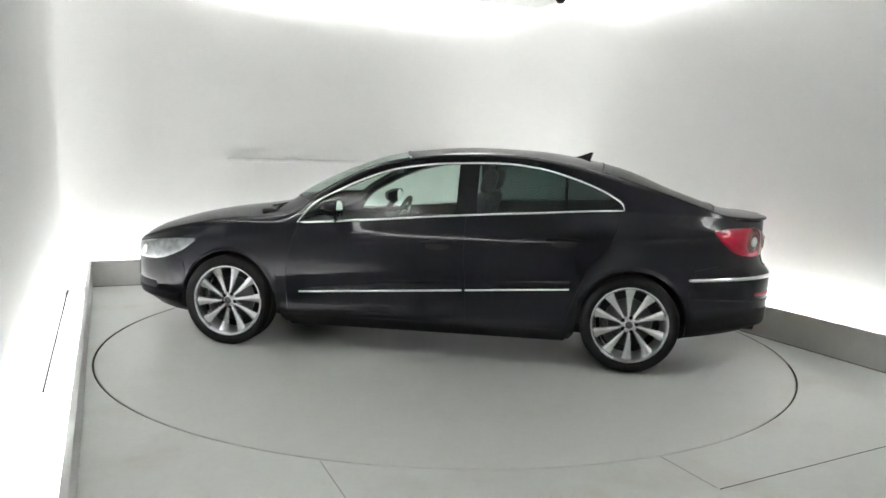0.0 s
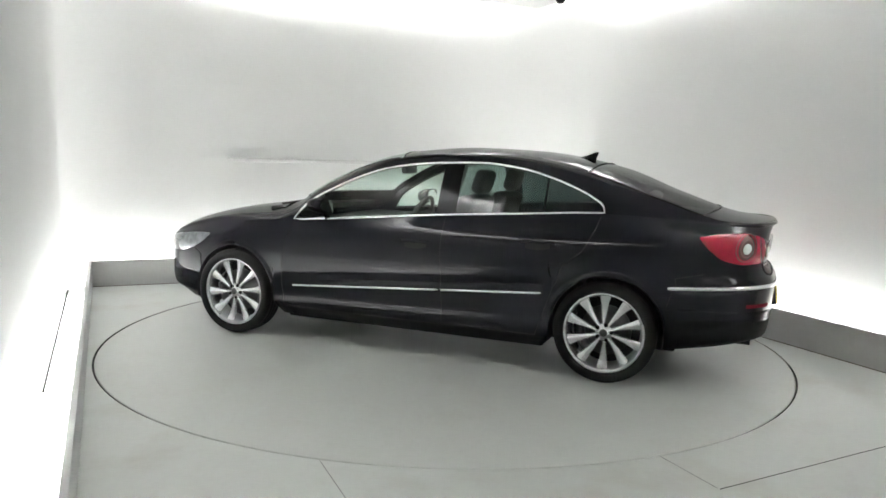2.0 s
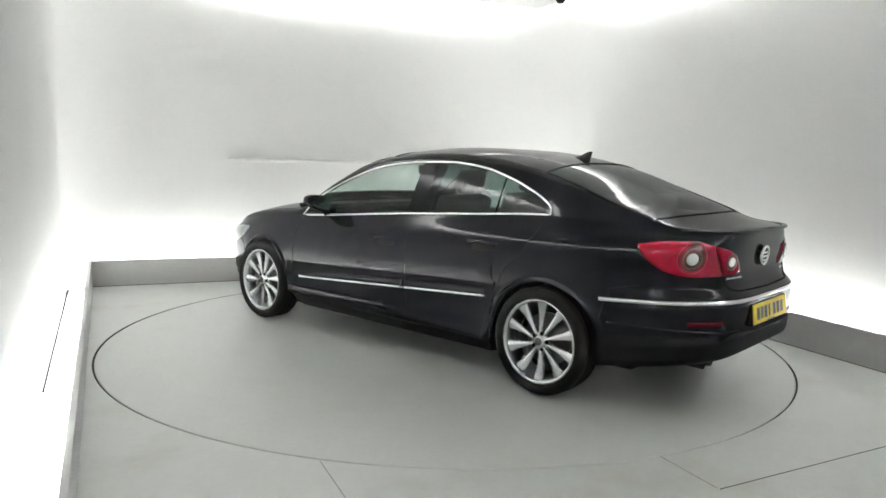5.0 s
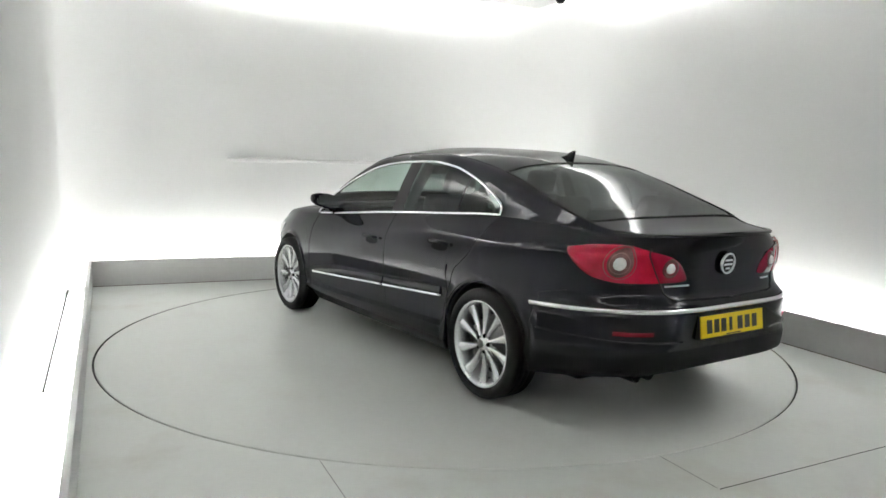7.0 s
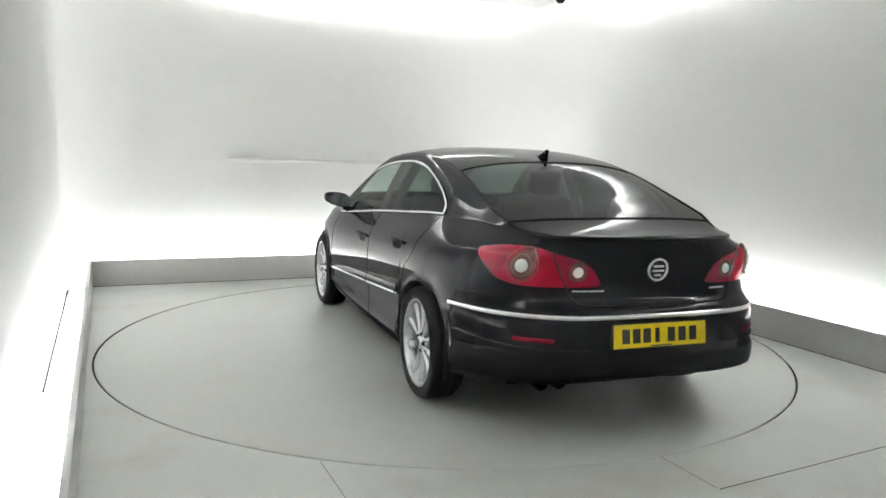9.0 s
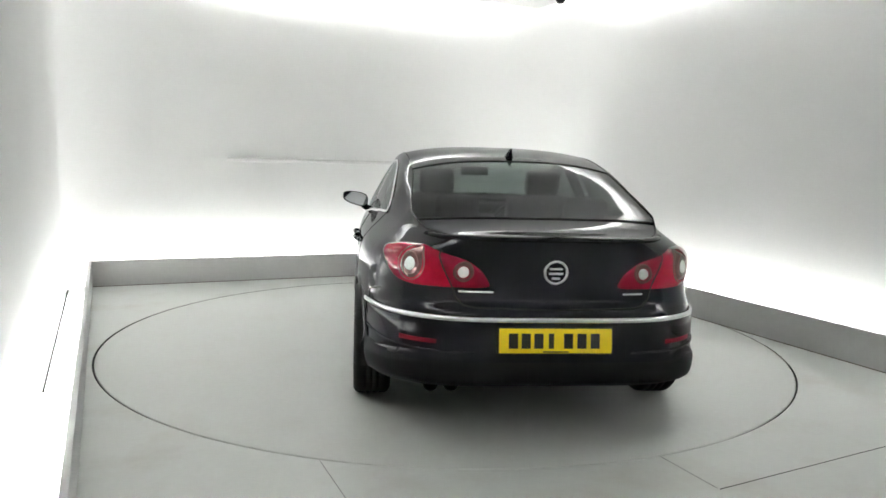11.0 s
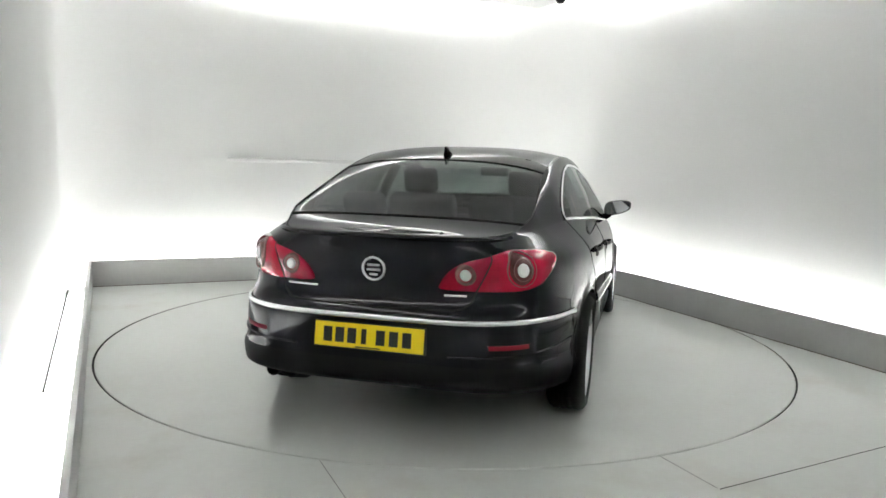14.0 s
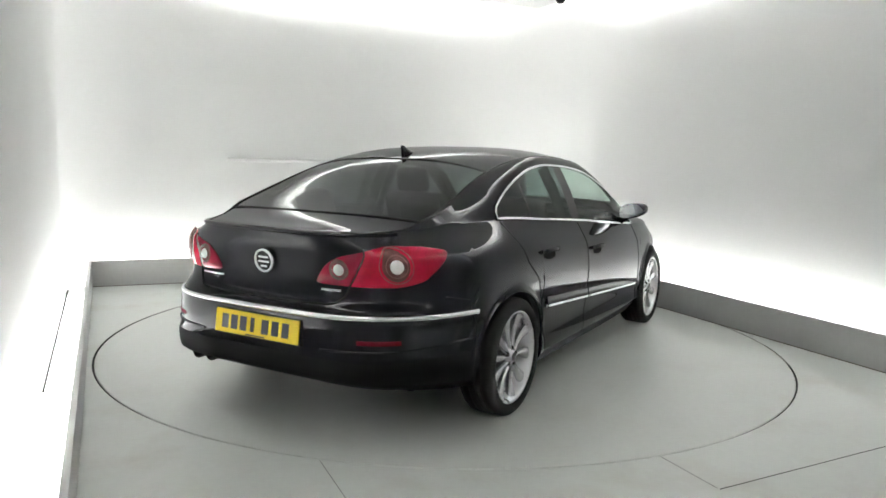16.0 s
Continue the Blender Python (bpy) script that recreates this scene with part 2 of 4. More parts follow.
    room_part("pit", bm, M_DARK, "near-black bottom that paints the shade under the turntable gap")
    # joints between the floor plates
    for a, mj in (((0.834, 0.838, V0, 3.09), M_JOINT), ((2.308, 2.313, 2.24, 2.60), M_JOINT)):
        room_part("floor_joint", box(bmesh.new(), *a, -0.003, 0.0008), mj, "thin dark joint between floor plates", floor)
    bm = box(bmesh.new(), 0.0, 2.37, -0.0025, 0.0025, -0.003, 0.0008)
    bmesh.ops.rotate(bm, verts=bm.verts, cent=(0, 0, 0), matrix=Matrix.Rotation(radians(3.7), 3, "Z"))
    bmesh.ops.translate(bm, verts=bm.verts, vec=(2.313, 2.230, 0))
    room_part("floor_joint", bm, M_DARK, "thin dark joint between floor plates", floor)
    # rounded corners where the walls meet
    for name, cu, cv, su, sv, r in (("wall_corner_east", lu1, lv1, -1, -1, 0.66), ("wall_corner_west", lu0, lv1, 1, -1, 0.60)):
        bm = bmesh.new()
        lower, upper = [], []
        for i in range(17):
            a = math.pi / 2 * i / 16
            q = (cu + su * r * (1 - math.cos(a)), cv + sv * r * (1 - math.sin(a)))
            lower.append(bm.verts.new((*q, 0.0)))
            upper.append(bm.verts.new((*q, TOP_Z)))
        lower.append(bm.verts.new((cu, cv, 0.0)))
        upper.append(bm.verts.new((cu, cv, TOP_Z)))
        for i in range(18):
            j = (i + 1) % 18
            bm.faces.new((lower[i], lower[j], upper[j], upper[i]))
        bm.faces.new(upper)
        bm.faces.new(lower[::-1])
        room_part(name, bm, M_WALL, "rounded white corner between the studio walls")
    # dark sealant at the foot of the kerbs
    for a in ((U1 - 0.006, U1 + 0.001, V0, V1), (U0 + 0.006, U1 - 0.006, V1 - 0.005, V1 + 0.001)):
        room_part("kerb_joint", box(bmesh.new(), *a, 0.0005, 0.006), M_DIRT, "thin grimy joint at the foot of the kerb", floor)
    # dust that has settled in two stretches of the gap
    for a0, a1 in ((269, 283), (323, 368)):
        bm = bmesh.new()
        inner, outer = [], []
        for i in range(49):
            a = radians(a0 + (a1 - a0) * i / 48)
            for ring, r in ((inner, DISC_R + 0.0025), (outer, DISC_R + 0.0105)):
                ring.append(bm.verts.new((c.x + r * math.cos(a), c.y + r * math.sin(a), -0.0045)))
        for i in range(48):
            bm.faces.new((inner[i], inner[i + 1], outer[i + 1], outer[i]))
        room_part("gap_dust", bm, M_DUST, "pale dust packed in the turntable gap", floor)
    # a cable along the foot of the wall
    cable = part("cable", mesh_of("cable", *tube([(-0.335, 4.5 + 0.2 * i, 0.006) for i in range(18)], 0.006, 6), M_CABLE))
    cable.matrix_world = ROOM
    tagged(cable, "thin dark cable lying in the light trough", "cable")
    # narrow ledge on the far wall
    room_part("wall_ledge", box(bmesh.new(), 1.17, 3.4, lv1 - 0.022, lv1, 1.225, 1.262, 0.009), M_LEDGE, "narrow white ledge on the studio wall")
    # light strips
    def strip(a, z0, z1, mat, label, group):
        ob = part("light_strip", box(bmesh.new(), *a, z0, z1, 0.004), mat)
        ob.matrix_world = ROOM
        tagged(ob, label, "light", group)
    k, t = KERB_T + 0.002, 0.012
    low = "glowing white strip standing in the trough behind the kerb"
    for a in ((U0 - k - t, U0 - k, 3.1, V1 - 0.45), (lu1 - 0.10, lu1 - 0.10 + t, 3.1, V1 - 0.16), (U0 + 0.03, U1 - 0.16, lv1 - 0.10, lv1 - 0.10 + t)):
        strip(a, 0.005, 0.10, M_LAMP_LOW, low, "floor trough lights")
    high = "glowing white strip near the ceiling raft's edge, one of a set extended unseen as fill"
    d = 0.035
    # south strip and side ends behind the viewpoint are unseen, added as fill light
    for a in ((U0 + d, U0 + d + t, -1.3, 7.3), (U1 - d - t, U1 - d, -1.3, 6.9), (0.75, 4.3, V1 - d - t, V1 - d), (0.2, U1 - 0.3, V0 + d, V0 + d + t)):
        strip(a, RAFT_Z + 0.09, RAFT_Z + 0.17, M_LAMP_HIGH, high, "ceiling cove lights")


build_room()

# ---- the turntable ----
turntable = part("turntable", mesh_of("turntable", *lathe([(0.0, 0.0), (1.2, 0.0), (DISC_R - 0.004, 0.0), (DISC_R, -0.004), (DISC_R, -0.045), (0.0, -0.045)], 192), M_DISC))
for v in turntable.data.vertices:
    v.co = Vector((v.co.x, v.co.z, v.co.y))
turntable.data.flip_normals()
turntable.data.set_sharp_from_angle(angle=radians(30))
# band over the disc's grey edge, coloured as the shade in the gap
vs, fs = lathe([(DISC_R + 0.0008, -0.005), (DISC_R + 0.0008, -0.046)], 192)
rim = part("rim", mesh_of("rim", [(x, z, y) for x, y, z in vs], fs, M_DARK), None, turntable, "near-black band painting the gap's shade on the disc edge")
tagged(turntable, "large round grey turntable flush with the floor", "turntable", "", "structure")

# ---- the car: x forward, y to its left, origin on the ground between the axles ----
car = new("car")
car.empty_display_size = 0.3
tagged(car, "glossy black four-door coupe saloon with silver alloy wheels", "car")

AXLE, TYRE_R, ARCH_R = 1.356, 0.312, 0.345
REACH_B = 2.28                                     # how far the boot lip lies behind the middle
NF, NR = 3.5, 4.2                                  # roundness of nose and tail in plan
Z_BELT = curve((-2.31, -2.1, -1.7, -1.3, -0.75, -0.23, 0.34, 0.87, 1.4, 1.8, 2.1, 2.33),
               (0.985, 0.985, 1.012, 1.023, 0.993, 0.958, 0.909, 0.868, 0.835, 0.775, 0.70, 0.655))
W_BELT = curve((-2.31, -1.7, -1.3, -0.75, 0.34, 0.87, 1.4, 2.33), (0.71, 0.725, 0.755, 0.793, 0.832, 0.848, 0.838, 0.81))
Z_TOP = curve((-2.32, -2.118, -1.719, -1.311, -0.981, -0.688, -0.263, 0.129, 0.396, 0.621, 0.85, 1.15, 1.417, 1.709, 2.058, 2.25, 2.33),
              (1.0, 1.016, 1.135, 1.292, 1.365, 1.400, 1.413, 1.385, 1.340, 1.264, 1.16, 0.985, 0.937, 0.894, 0.81, 0.735, 0.655))
X_MID = curve((-2.32, -2.1, -1.8, -1.15, -0.5, 0.0, 0.4, 0.87, 1.0, 1.4, 1.8, 2.05, 2.33),
              (-2.32, -2.17, -1.88, -1.18, -0.5, 0.10, 0.62, 1.15, 1.30, 1.68, 2.04, 2.22, 2.33))
Z_DLO = curve((-1.30, -1.289, -1.234, -1.106, -0.92, -0.732, -0.466, -0.158, 0.035, 0.229, 0.42, 0.606, 0.789, 0.872),
              (1.023, 1.061, 1.105, 1.168, 1.234, 1.28, 1.305, 1.296, 1.279, 1.246, 1.182, 1.092, 0.98, 0.868))
Z_RAIL = curve((-2.32, -2.0, -1.8, -1.6, -1.3, -1.1, -0.92, -0.73, -0.47, -0.16, 0.03, 0.23, 0.42, 0.6, 0.79, 0.88, 1.0, 1.4, 1.8, 2.1, 2.33),
               (0.985, 1.0, 1.058, 1.125, 1.225, 1.279, 1.316, 1.344, 1.361, 1.355, 1.340, 1.311, 1.256, 1.170, 1.055, 0.975, 0.915, 0.872, 0.80, 0.72, 0.655))
Y_RAIL = curve((-2.32, -2.0, -1.8, -1.15, -0.6, 0.0, 0.4, 0.8, 1.0, 1.4, 2.33), (0.55, 0.60, 0.63, 0.59, 0.60, 0.61, 0.62, 0.685, 0.74, 0.74, 0.70))
DLO_A, DLO_B = 0.872, -1.30
# rings of the lower body: nose reach, tail reach, half width, height
RINGS = (
    (2.20, 2.20, 0.852, lambda x: 0.185 + 0.10 * np.clip((-x - 1.35) / 0.75, 0, 1) + 0.03 * np.clip((x - 1.8) / 0.4, 0, 1)),
    (2.28, 2.275, 0.886, lambda x: 0.235 + 0.09 * np.clip((-x - 1.35) / 0.75, 0, 1) + 0.03 * np.clip((x - 1.8) / 0.4, 0, 1)),
    (2.315, 2.29, 0.9035, lambda x: 0.292 - 0.015 * x + 0.07 * np.clip((-x - 1.45) / 0.65, 0, 1) + 0.02 * np.clip((x - 1.8) / 0.4, 0, 1)),
    (2.325, 2.30, 0.898, lambda x: 0.355 - 0.03 * x + 0.035 * np.clip((-x - 1.45) / 0.65, 0, 1)),
    (2.33, 2.31, 0.9105, lambda x: 0.463 - 0.0635 * x),
    (2.33, 2.312, 0.9155, lambda x: 0.56 - 0.035 * x),
    (2.33, 2.262, 0.9145, lambda x: 0.635 - 0.030 * x - 0.02 * np.clip((x - 1.4) / 0.9, 0, 1)),
    (2.33, 2.249, 0.910, lambda x: 0.70 - 0.035 * x - 0.03 * np.clip((x - 1.4) / 0.9, 0, 1)),
    (2.325, 2.255, 0.9035, lambda x: 0.768 - 0.042 * x - 0.06 * np.clip((x - 1.4) / 0.9, 0, 1)),
    (2.325, 2.258, 0.894, lambda x: 0.802 - 0.043 * x - 0.06 * np.clip((x - 1.4) / 0.9, 0, 1)),
)


def ring_y(x, reach_f, reach_b, w, full=0.0):
    xi = np.where(x > 0, x / reach_f, -x / reach_b)
    n = np.where(x > 0, NF, NR + full)
    return w * np.clip(1 - np.clip(xi, 0, 1) ** n, 0, 1) ** (1 / n)


def stations():
    """Positions along the side from nose to tail as shares of the reach."""
    eta = [0.0, 0.05, 0.1, 0.16, 0.22, 0.28, 0.34, 0.4, 0.46, 0.51, 0.56, 0.6, 0.64, 0.675, 0.71, 0.745, 0.775, 0.805, 0.83, 0.853, 0.874, 0.892]
    front = [(1 - e ** NF) ** (1 / NF) for e in eta]
    rear = [-(1 - e ** NR) ** (1 / NR) for e in eta]
    lo, hi = rear[-1], front[-1]
    marks = []
    for a in (AXLE, -AXLE):
        for ang in np.linspace(0, math.pi, 27):
            marks.append(a + (ARCH_R) * math.cos(ang))
    marks += [DLO_A, DLO_B, -1.289, -1.27, -1.234, -0.215, -0.345, -0.92, -0.935, 0.80, 0.12, -1.16, -1.87]
    marks += list(np.arange(-2.1, 2.1, 0.045))
    mids = sorted({round((m / 2.33 if m > 0 else m / REACH_B), 4) for m in marks}, reverse=True)
    mids = [m for m in mids if lo + 0.008 < m < hi - 0.008]
    kept = []
    for m in mids:
        if not kept or kept[-1] - m > 0.0022:
            kept.append(m)
    return front + kept + rear[::-1]


XI = np.array(stations())
NC = len(XI)
SIDE_X = np.where(XI > 0, XI * 2.33, XI * REACH_B)     # nominal x of each station
N_LOW, N_GLASS, N_PILLAR, N_TOP = 66, 5, 6, 12
R_MID = int(N_LOW * 0.69)                           # a row at the height of the lamps


def low_profile(k, z):
    """x and y of the lower body at station k and heights z."""
    xi = XI[k]
    zs, xs, ys = [], [], []
    for i, (f, b, w, h) in enumerate(RINGS):
        x = xi * (f if xi > 0 else b)
        zs.append(float(h(x)))
        xs.append(x)
        ys.append(float(ring_y(np.array(x), f, b, w, (1.5, 1.5, 1.2, 0.8, 0.4)[i] if i < 5 else 0.0)))
    x = SIDE_X[k]
    zb = float(Z_BELT(x))
    zs.append(max(zb, zs[-1] + 0.01))
    f, b = 2.33, REACH_B
    xs.append(x)
    ys.append(float(ring_y(np.array(x), f, b, float(W_BELT(x)))))
    cx, cy = curve(zs, xs), curve(zs, ys)
    x, y = cx(z), cy(z)
    # rolled lips round the wheel arches
    for a in (AXLE, -AXLE):
        d = np.hypot(x - a, z - 0.312) - ARCH_R
        y = y + 0.013 * np.exp(-((d - 0.003) / 0.017) ** 2) * (np.abs(x - a) < 0.5)
    return x, y


def bottom_edge(k):
    x = XI[k] * (RINGS[0][0] if XI[k] > 0 else RINGS[0][1])
    z = float(RINGS[0][3](x))
    xm = SIDE_X[k]
    for a in (AXLE, -AXLE):
        d = abs(xm - a)
        if d < ARCH_R:
            z = max(z, 0.312 + math.sqrt(ARCH_R ** 2 - d * d))
    return z


def build_shell():
    cols = []
    for k in range(NC):
        x = SIDE_X[k]
        zb, z0 = float(Z_BELT(x)), bottom_edge(k)
        z = z0 + (zb - z0) * np.linspace(0, 1, N_LOW) ** 0.95
        px, py = low_profile(k, z)
        pts = [Vector((px[i], py[i], z[i])) for i in range(N_LOW)]
        belt = pts[-1].copy()
        # side glass up to the arc
        if DLO_B <= x <= DLO_A:
            zt = float(Z_DLO(x))
        else:
            zt = zb
        zr, yr = float(Z_RAIL(x)), float(Y_RAIL(x))
        yt = belt.y - (zt - zb) * 0.47
        for i in range(1, N_GLASS + 1):
            s = i / N_GLASS
            pts.append(Vector((belt.x, belt.y + (yt - belt.y) * s + 0.012 * math.sin(math.pi * s) * (zt - zb) / 0.35, zb + (zt - zb) * s)))
        top = pts[-1].copy()
        # pillar and rail
        yr = min(yr, top.y - 0.02 if top.y > 0.05 else top.y * 0.8)
        rail = Vector((belt.x, yr, max(zr, zt + 0.002)))
        q = min(1.0, max(0.0, (-x - 1.15) / 0.65))
        q = q * q * (3 - 2 * q)
        ctl = Vector((belt.x, top.y * (0.6 - 0.15 * q) + yr * (0.4 + 0.15 * q), top.z + (rail.z - top.z) * (0.93 - 0.45 * q)))
        for i in range(1, N_PILLAR + 1):
            s = i / N_PILLAR
            pts.append(top * (1 - s) ** 2 + ctl * (2 * s * (1 - s)) + rail * s ** 2)
        # over the top to the middle
        xm = float(X_MID(x))
        zm = max(float(Z_TOP(xm)), rail.z)
        for i in range(1, N_TOP + 1):
            s = 1 - i / N_TOP
            pts.append(Vector((xm + (rail.x - xm) * s ** 2, yr * s, zm + (rail.z - zm) * s ** (2.9 - 0.15 * min(1.0, max(0.0, (-x - 0.9) / 0.3))))))
        cols.append(pts)
    return cols


COLS = build_shell()
NROW = len(COLS[0])
R_BELT, R_DLO, R_RAIL = N_LOW - 1, N_LOW - 1 + N_GLASS, N_LOW - 1 + N_GLASS + N_PILLAR
P = np.array([[tuple(v) for v in c] for c in COLS])          # station, row, xyz

def face_normals():
    acc = np.zeros_like(P)
    for k in range(NC - 1):
        a, b, c, d = P[k, :-1], P[k + 1, :-1], P[k + 1, 1:], P[k, 1:]
        n = np.cross(c - a, d - b)
        acc[k, :-1] += n
        acc[k + 1, :-1] += n
        acc[k + 1, 1:] += n
        acc[k, 1:] += n
    # where stations meet in the plane of symmetry
    for k in (0, NC - 1):
        acc[k, :, 1] = 0
    acc[:, -1, 1] = 0
    # stations with no side glass have one shared normal at the belt
    for k in range(NC):
        if abs(P[k, R_DLO, 2] - P[k, R_BELT, 2]) < 1e-6:
            acc[k, R_BELT:R_DLO + 1] = acc[k, R_BELT] + acc[k, R_DLO]
    ln = np.linalg.norm(acc, axis=2, keepdims=True)
    return acc / np.maximum(ln, 1e-9)


NRM = face_normals()         # smooth normals of the whole shell
if NRM[NC // 2, 8, 1] < 0:
    NRM = -NRM
# even out the roof, its pillars and the deck lengthwise, so that reflections run smoothly over them
for _ in range(9):
    ks = [k for k in range(1, NC - 1) if -2.12 < SIDE_X[k] < 0.05]
    mean = NRM.copy()
    for k in ks:
        r = R_DLO + 1 if SIDE_X[k] > DLO_B - 0.02 else R_BELT - 2
        mean[k, r:] = NRM[k, r:] * 2 + NRM[k - 1, r:] + NRM[k + 1, r:]
    NRM = mean / np.linalg.norm(mean, axis=2, keepdims=True)
PANELS = {}                  # body panels by name and side


def panel(name, pick, mat, label="", both=True, side=1, parent=None, lift=0.0):
    """A body panel: the faces (station, row) of the shell that pick() takes; both: mirrored into one mesh."""
    verts, faces, norms, seen = [], [], [], {}

    def vid(k, r, s):
        key = (k, r, s)
        if key not in seen:
            seen[key] = len(verts)
            q = P[k, r] + NRM[k, r] * lift
            verts.append((q[0], q[1] * s, q[2]))
            norms.append((NRM[k, r, 0], NRM[k, r, 1] * s, NRM[k, r, 2]))
        return seen[key]
    for s in ((1, -1) if both else (side,)):
        for k in range(NC - 1):
            for r in range(NROW - 1):
                if pick(k, r):
                    q = [(k, r), (k + 1, r), (k + 1, r + 1), (k, r + 1)]
                    ids = [vid(a, b, s) for a, b in q]
                    keep = []
                    for i in ids:
                        if not keep or all((Vector(verts[i]) - Vector(verts[j])).length > 2e-4 for j in keep):
                            keep.append(i)
                    if len(keep) >= 3:
                        a, b, c = (Vector(verts[i]) for i in keep[:3])
                        out = sum((Vector(norms[i]) for i in keep), Vector())
                        faces.append(tuple(keep) if (b - a).cross(c - a).dot(out) > 0 else tuple(reversed(keep)))
    me = mesh_of(name, verts, faces, mat)
    if me.polygons:
        me.normals_split_custom_set_from_vertices(norms)
    ob = part(name, me, None, parent or car, label)
    PANELS[name, 0 if both else side] = ob
    return ob


XM = (SIDE_X[:-1] + SIDE_X[1:]) / 2                 # middle of each strip of faces
LOWZ = (P[:-1, :-1, 2] + P[1:, 1:, 2]) / 2
GLASS = lambda k, r: R_BELT <= r < R_DLO and DLO_B <= XM[k] <= DLO_A
TOP = lambda r: r >= R_RAIL
SCREEN_F = lambda k, r: TOP(r) and 0.13 < XM[k] < 0.83
SCREEN_R = lambda k, r: TOP(r) and -1.87 < XM[k] < -1.16
FRONT_X, DOOR_F, DOOR_M, DOOR_R = 1.72, 0.93, -0.285, -1.02


def build_panels():
    low = lambda r: r < R_BELT
    bump_f = lambda k, r: XM[k] > FRONT_X and r < R_RAIL and LOWZ[k, r] < 0.60
    bump_r = lambda k, r: XM[k] < -1.70 and low(r) and LOWZ[k, r] < 0.665
    panel("front_bumper", bump_f, M_PAINT)
    panel("rear_bumper", lambda k, r: bump_r(k, r) and LOWZ[k, r] > 0.43, M_PAINT, "glossy black rear bumper under a chrome strip")
    panel("rear_valance", lambda k, r: bump_r(k, r) and LOWZ[k, r] <= 0.43, M_VALANCE, "satin black lower valance")
    hood = lambda k, r: TOP(r) and XM[k] >= 0.83
    roof = lambda k, r: (TOP(r) and -1.16 <= XM[k] <= 0.13)
    panel("bonnet", hood, M_PAINT)
    panel("roof", roof, M_PAINT)
    lid = lambda k, r: (TOP(r) and XM[k] <= -1.87) or (XM[k] < -2.20 and low(r) and LOWZ[k, r] >= 0.665 and abs(P[k, r, 1]) < 0.50) or (XM[k] <= -1.87 and r >= R_BELT and not TOP(r) and abs(P[k, r, 1]) < 0.52)
    panel("boot_lid", lid, M_PAINT, "glossy black boot lid with a raised lip")
    used = lambda k, r: bump_f(k, r) or bump_r(k, r) or hood(k, r) or roof(k, r) or lid(k, r) or GLASS(k, r) or SCREEN_F(k, r) or SCREEN_R(k, r)
    for s in (1, -1):
        panel("front_wing", lambda k, r: XM[k] > DOOR_F and not used(k, r), M_PAINT, both=False, side=s)
        panel("front_door", lambda k, r: DOOR_M < XM[k] <= DOOR_F and low(r) and LOWZ[k, r] > 0.25, M_PAINT, both=False, side=s)
        panel("rear_door", lambda k, r: DOOR_R < XM[k] <= DOOR_M and low(r) and LOWZ[k, r] > 0.25, M_PAINT, both=False, side=s)
        # body-coloured sill given satin black: the shade low on the side is painted in
        panel("side_sill", lambda k, r: DOOR_R < XM[k] <= DOOR_F and low(r) and LOWZ[k, r] <= 0.25, M_VALANCE, both=False, side=s)
        panel("rear_wing", lambda k, r: XM[k] <= DOOR_R and low(r) and not used(k, r), M_PAINT, both=False, side=s)
        panel("roof_pillar_rail", lambda k, r: XM[k] <= DOOR_F and not low(r) and not used(k, r), M_PAINT, both=False, side=s)
        for name, a, b, g in (("front_door_window", DLO_A, -0.215, G_FRONT), ("rear_door_window", -0.345, -0.92, G_REAR), ("quarter_window", -0.935, DLO_B, G_REAR)):
            w = panel(name, lambda k, r: GLASS(k, r) and b < XM[k] < a, g, "greenish clear glass" if g is G_FRONT else "dark privacy glass", both=False, side=s,
                      parent=PANELS["front_door" if g is G_FRONT else "rear_door", s])
            w.visible_shadow = False
        panel("door_pillar", lambda k, r: GLASS(k, r) and -0.345 <= XM[k] <= -0.215, M_GLOSS, "gloss black pillar between the side windows", both=False, side=s)
        panel("window_divider", lambda k, r: GLASS(k, r) and -0.935 <= XM[k] <= -0.92, M_GLOSS, both=False, side=s)
    for name, f, g in (("windscreen", SCREEN_F, G_FRONT), ("rear_window", SCREEN_R, G_SCREEN)):
        panel(name, f, g, "tinted glass").visible_shadow = False


build_panels()


def surf(x, z, side=1, lift=0.0):
    """A point on the lower body at x (nominal) and height z, lifted outwards."""
    k = float(np.interp(-x, -SIDE_X, np.arange(NC)))
    return surf_k(k, z, side, lift)


def surf_k(k, z, side=1, lift=0.0):
    i = min(int(k), NC - 2)
    t = k - i
    out = []
    for j in (i, i + 1):
        zs = P[j, :N_LOW + N_GLASS + N_PILLAR, 2]
        zs = np.maximum.accumulate(zs + np.arange(len(zs)) * 1e-7)
        out.append([np.interp(z, zs, P[j, :len(zs), a]) for a in range(2)] + [np.interp(z, zs, NRM[j, :len(zs), a]) for a in range(3)])
    a, b = np.array(out[0]), np.array(out[1])
    q = a * (1 - t) + b * t
    n = Vector(q[2:5]).normalized()
    v = Vector((q[0], q[1], z)) + n * lift
    return Vector((v.x, v.y * side, v.z))


# distance round the tail, from its middle forwards
TAIL = [float(np.hypot(*(P[k, R_MID, :2] - P[k + 1, R_MID, :2]))) for k in range(NC - 1)]
TAIL_S = np.concatenate([[0], np.cumsum(TAIL[::-1])])        # from the last station back


def tail(s, z, side=1, lift=0.0):
    """A point on the tail, s metres round from its middle."""
    k = NC - 1 - float(np.interp(s, TAIL_S, np.arange(NC)))
    return surf_k(k, z, side, lift)


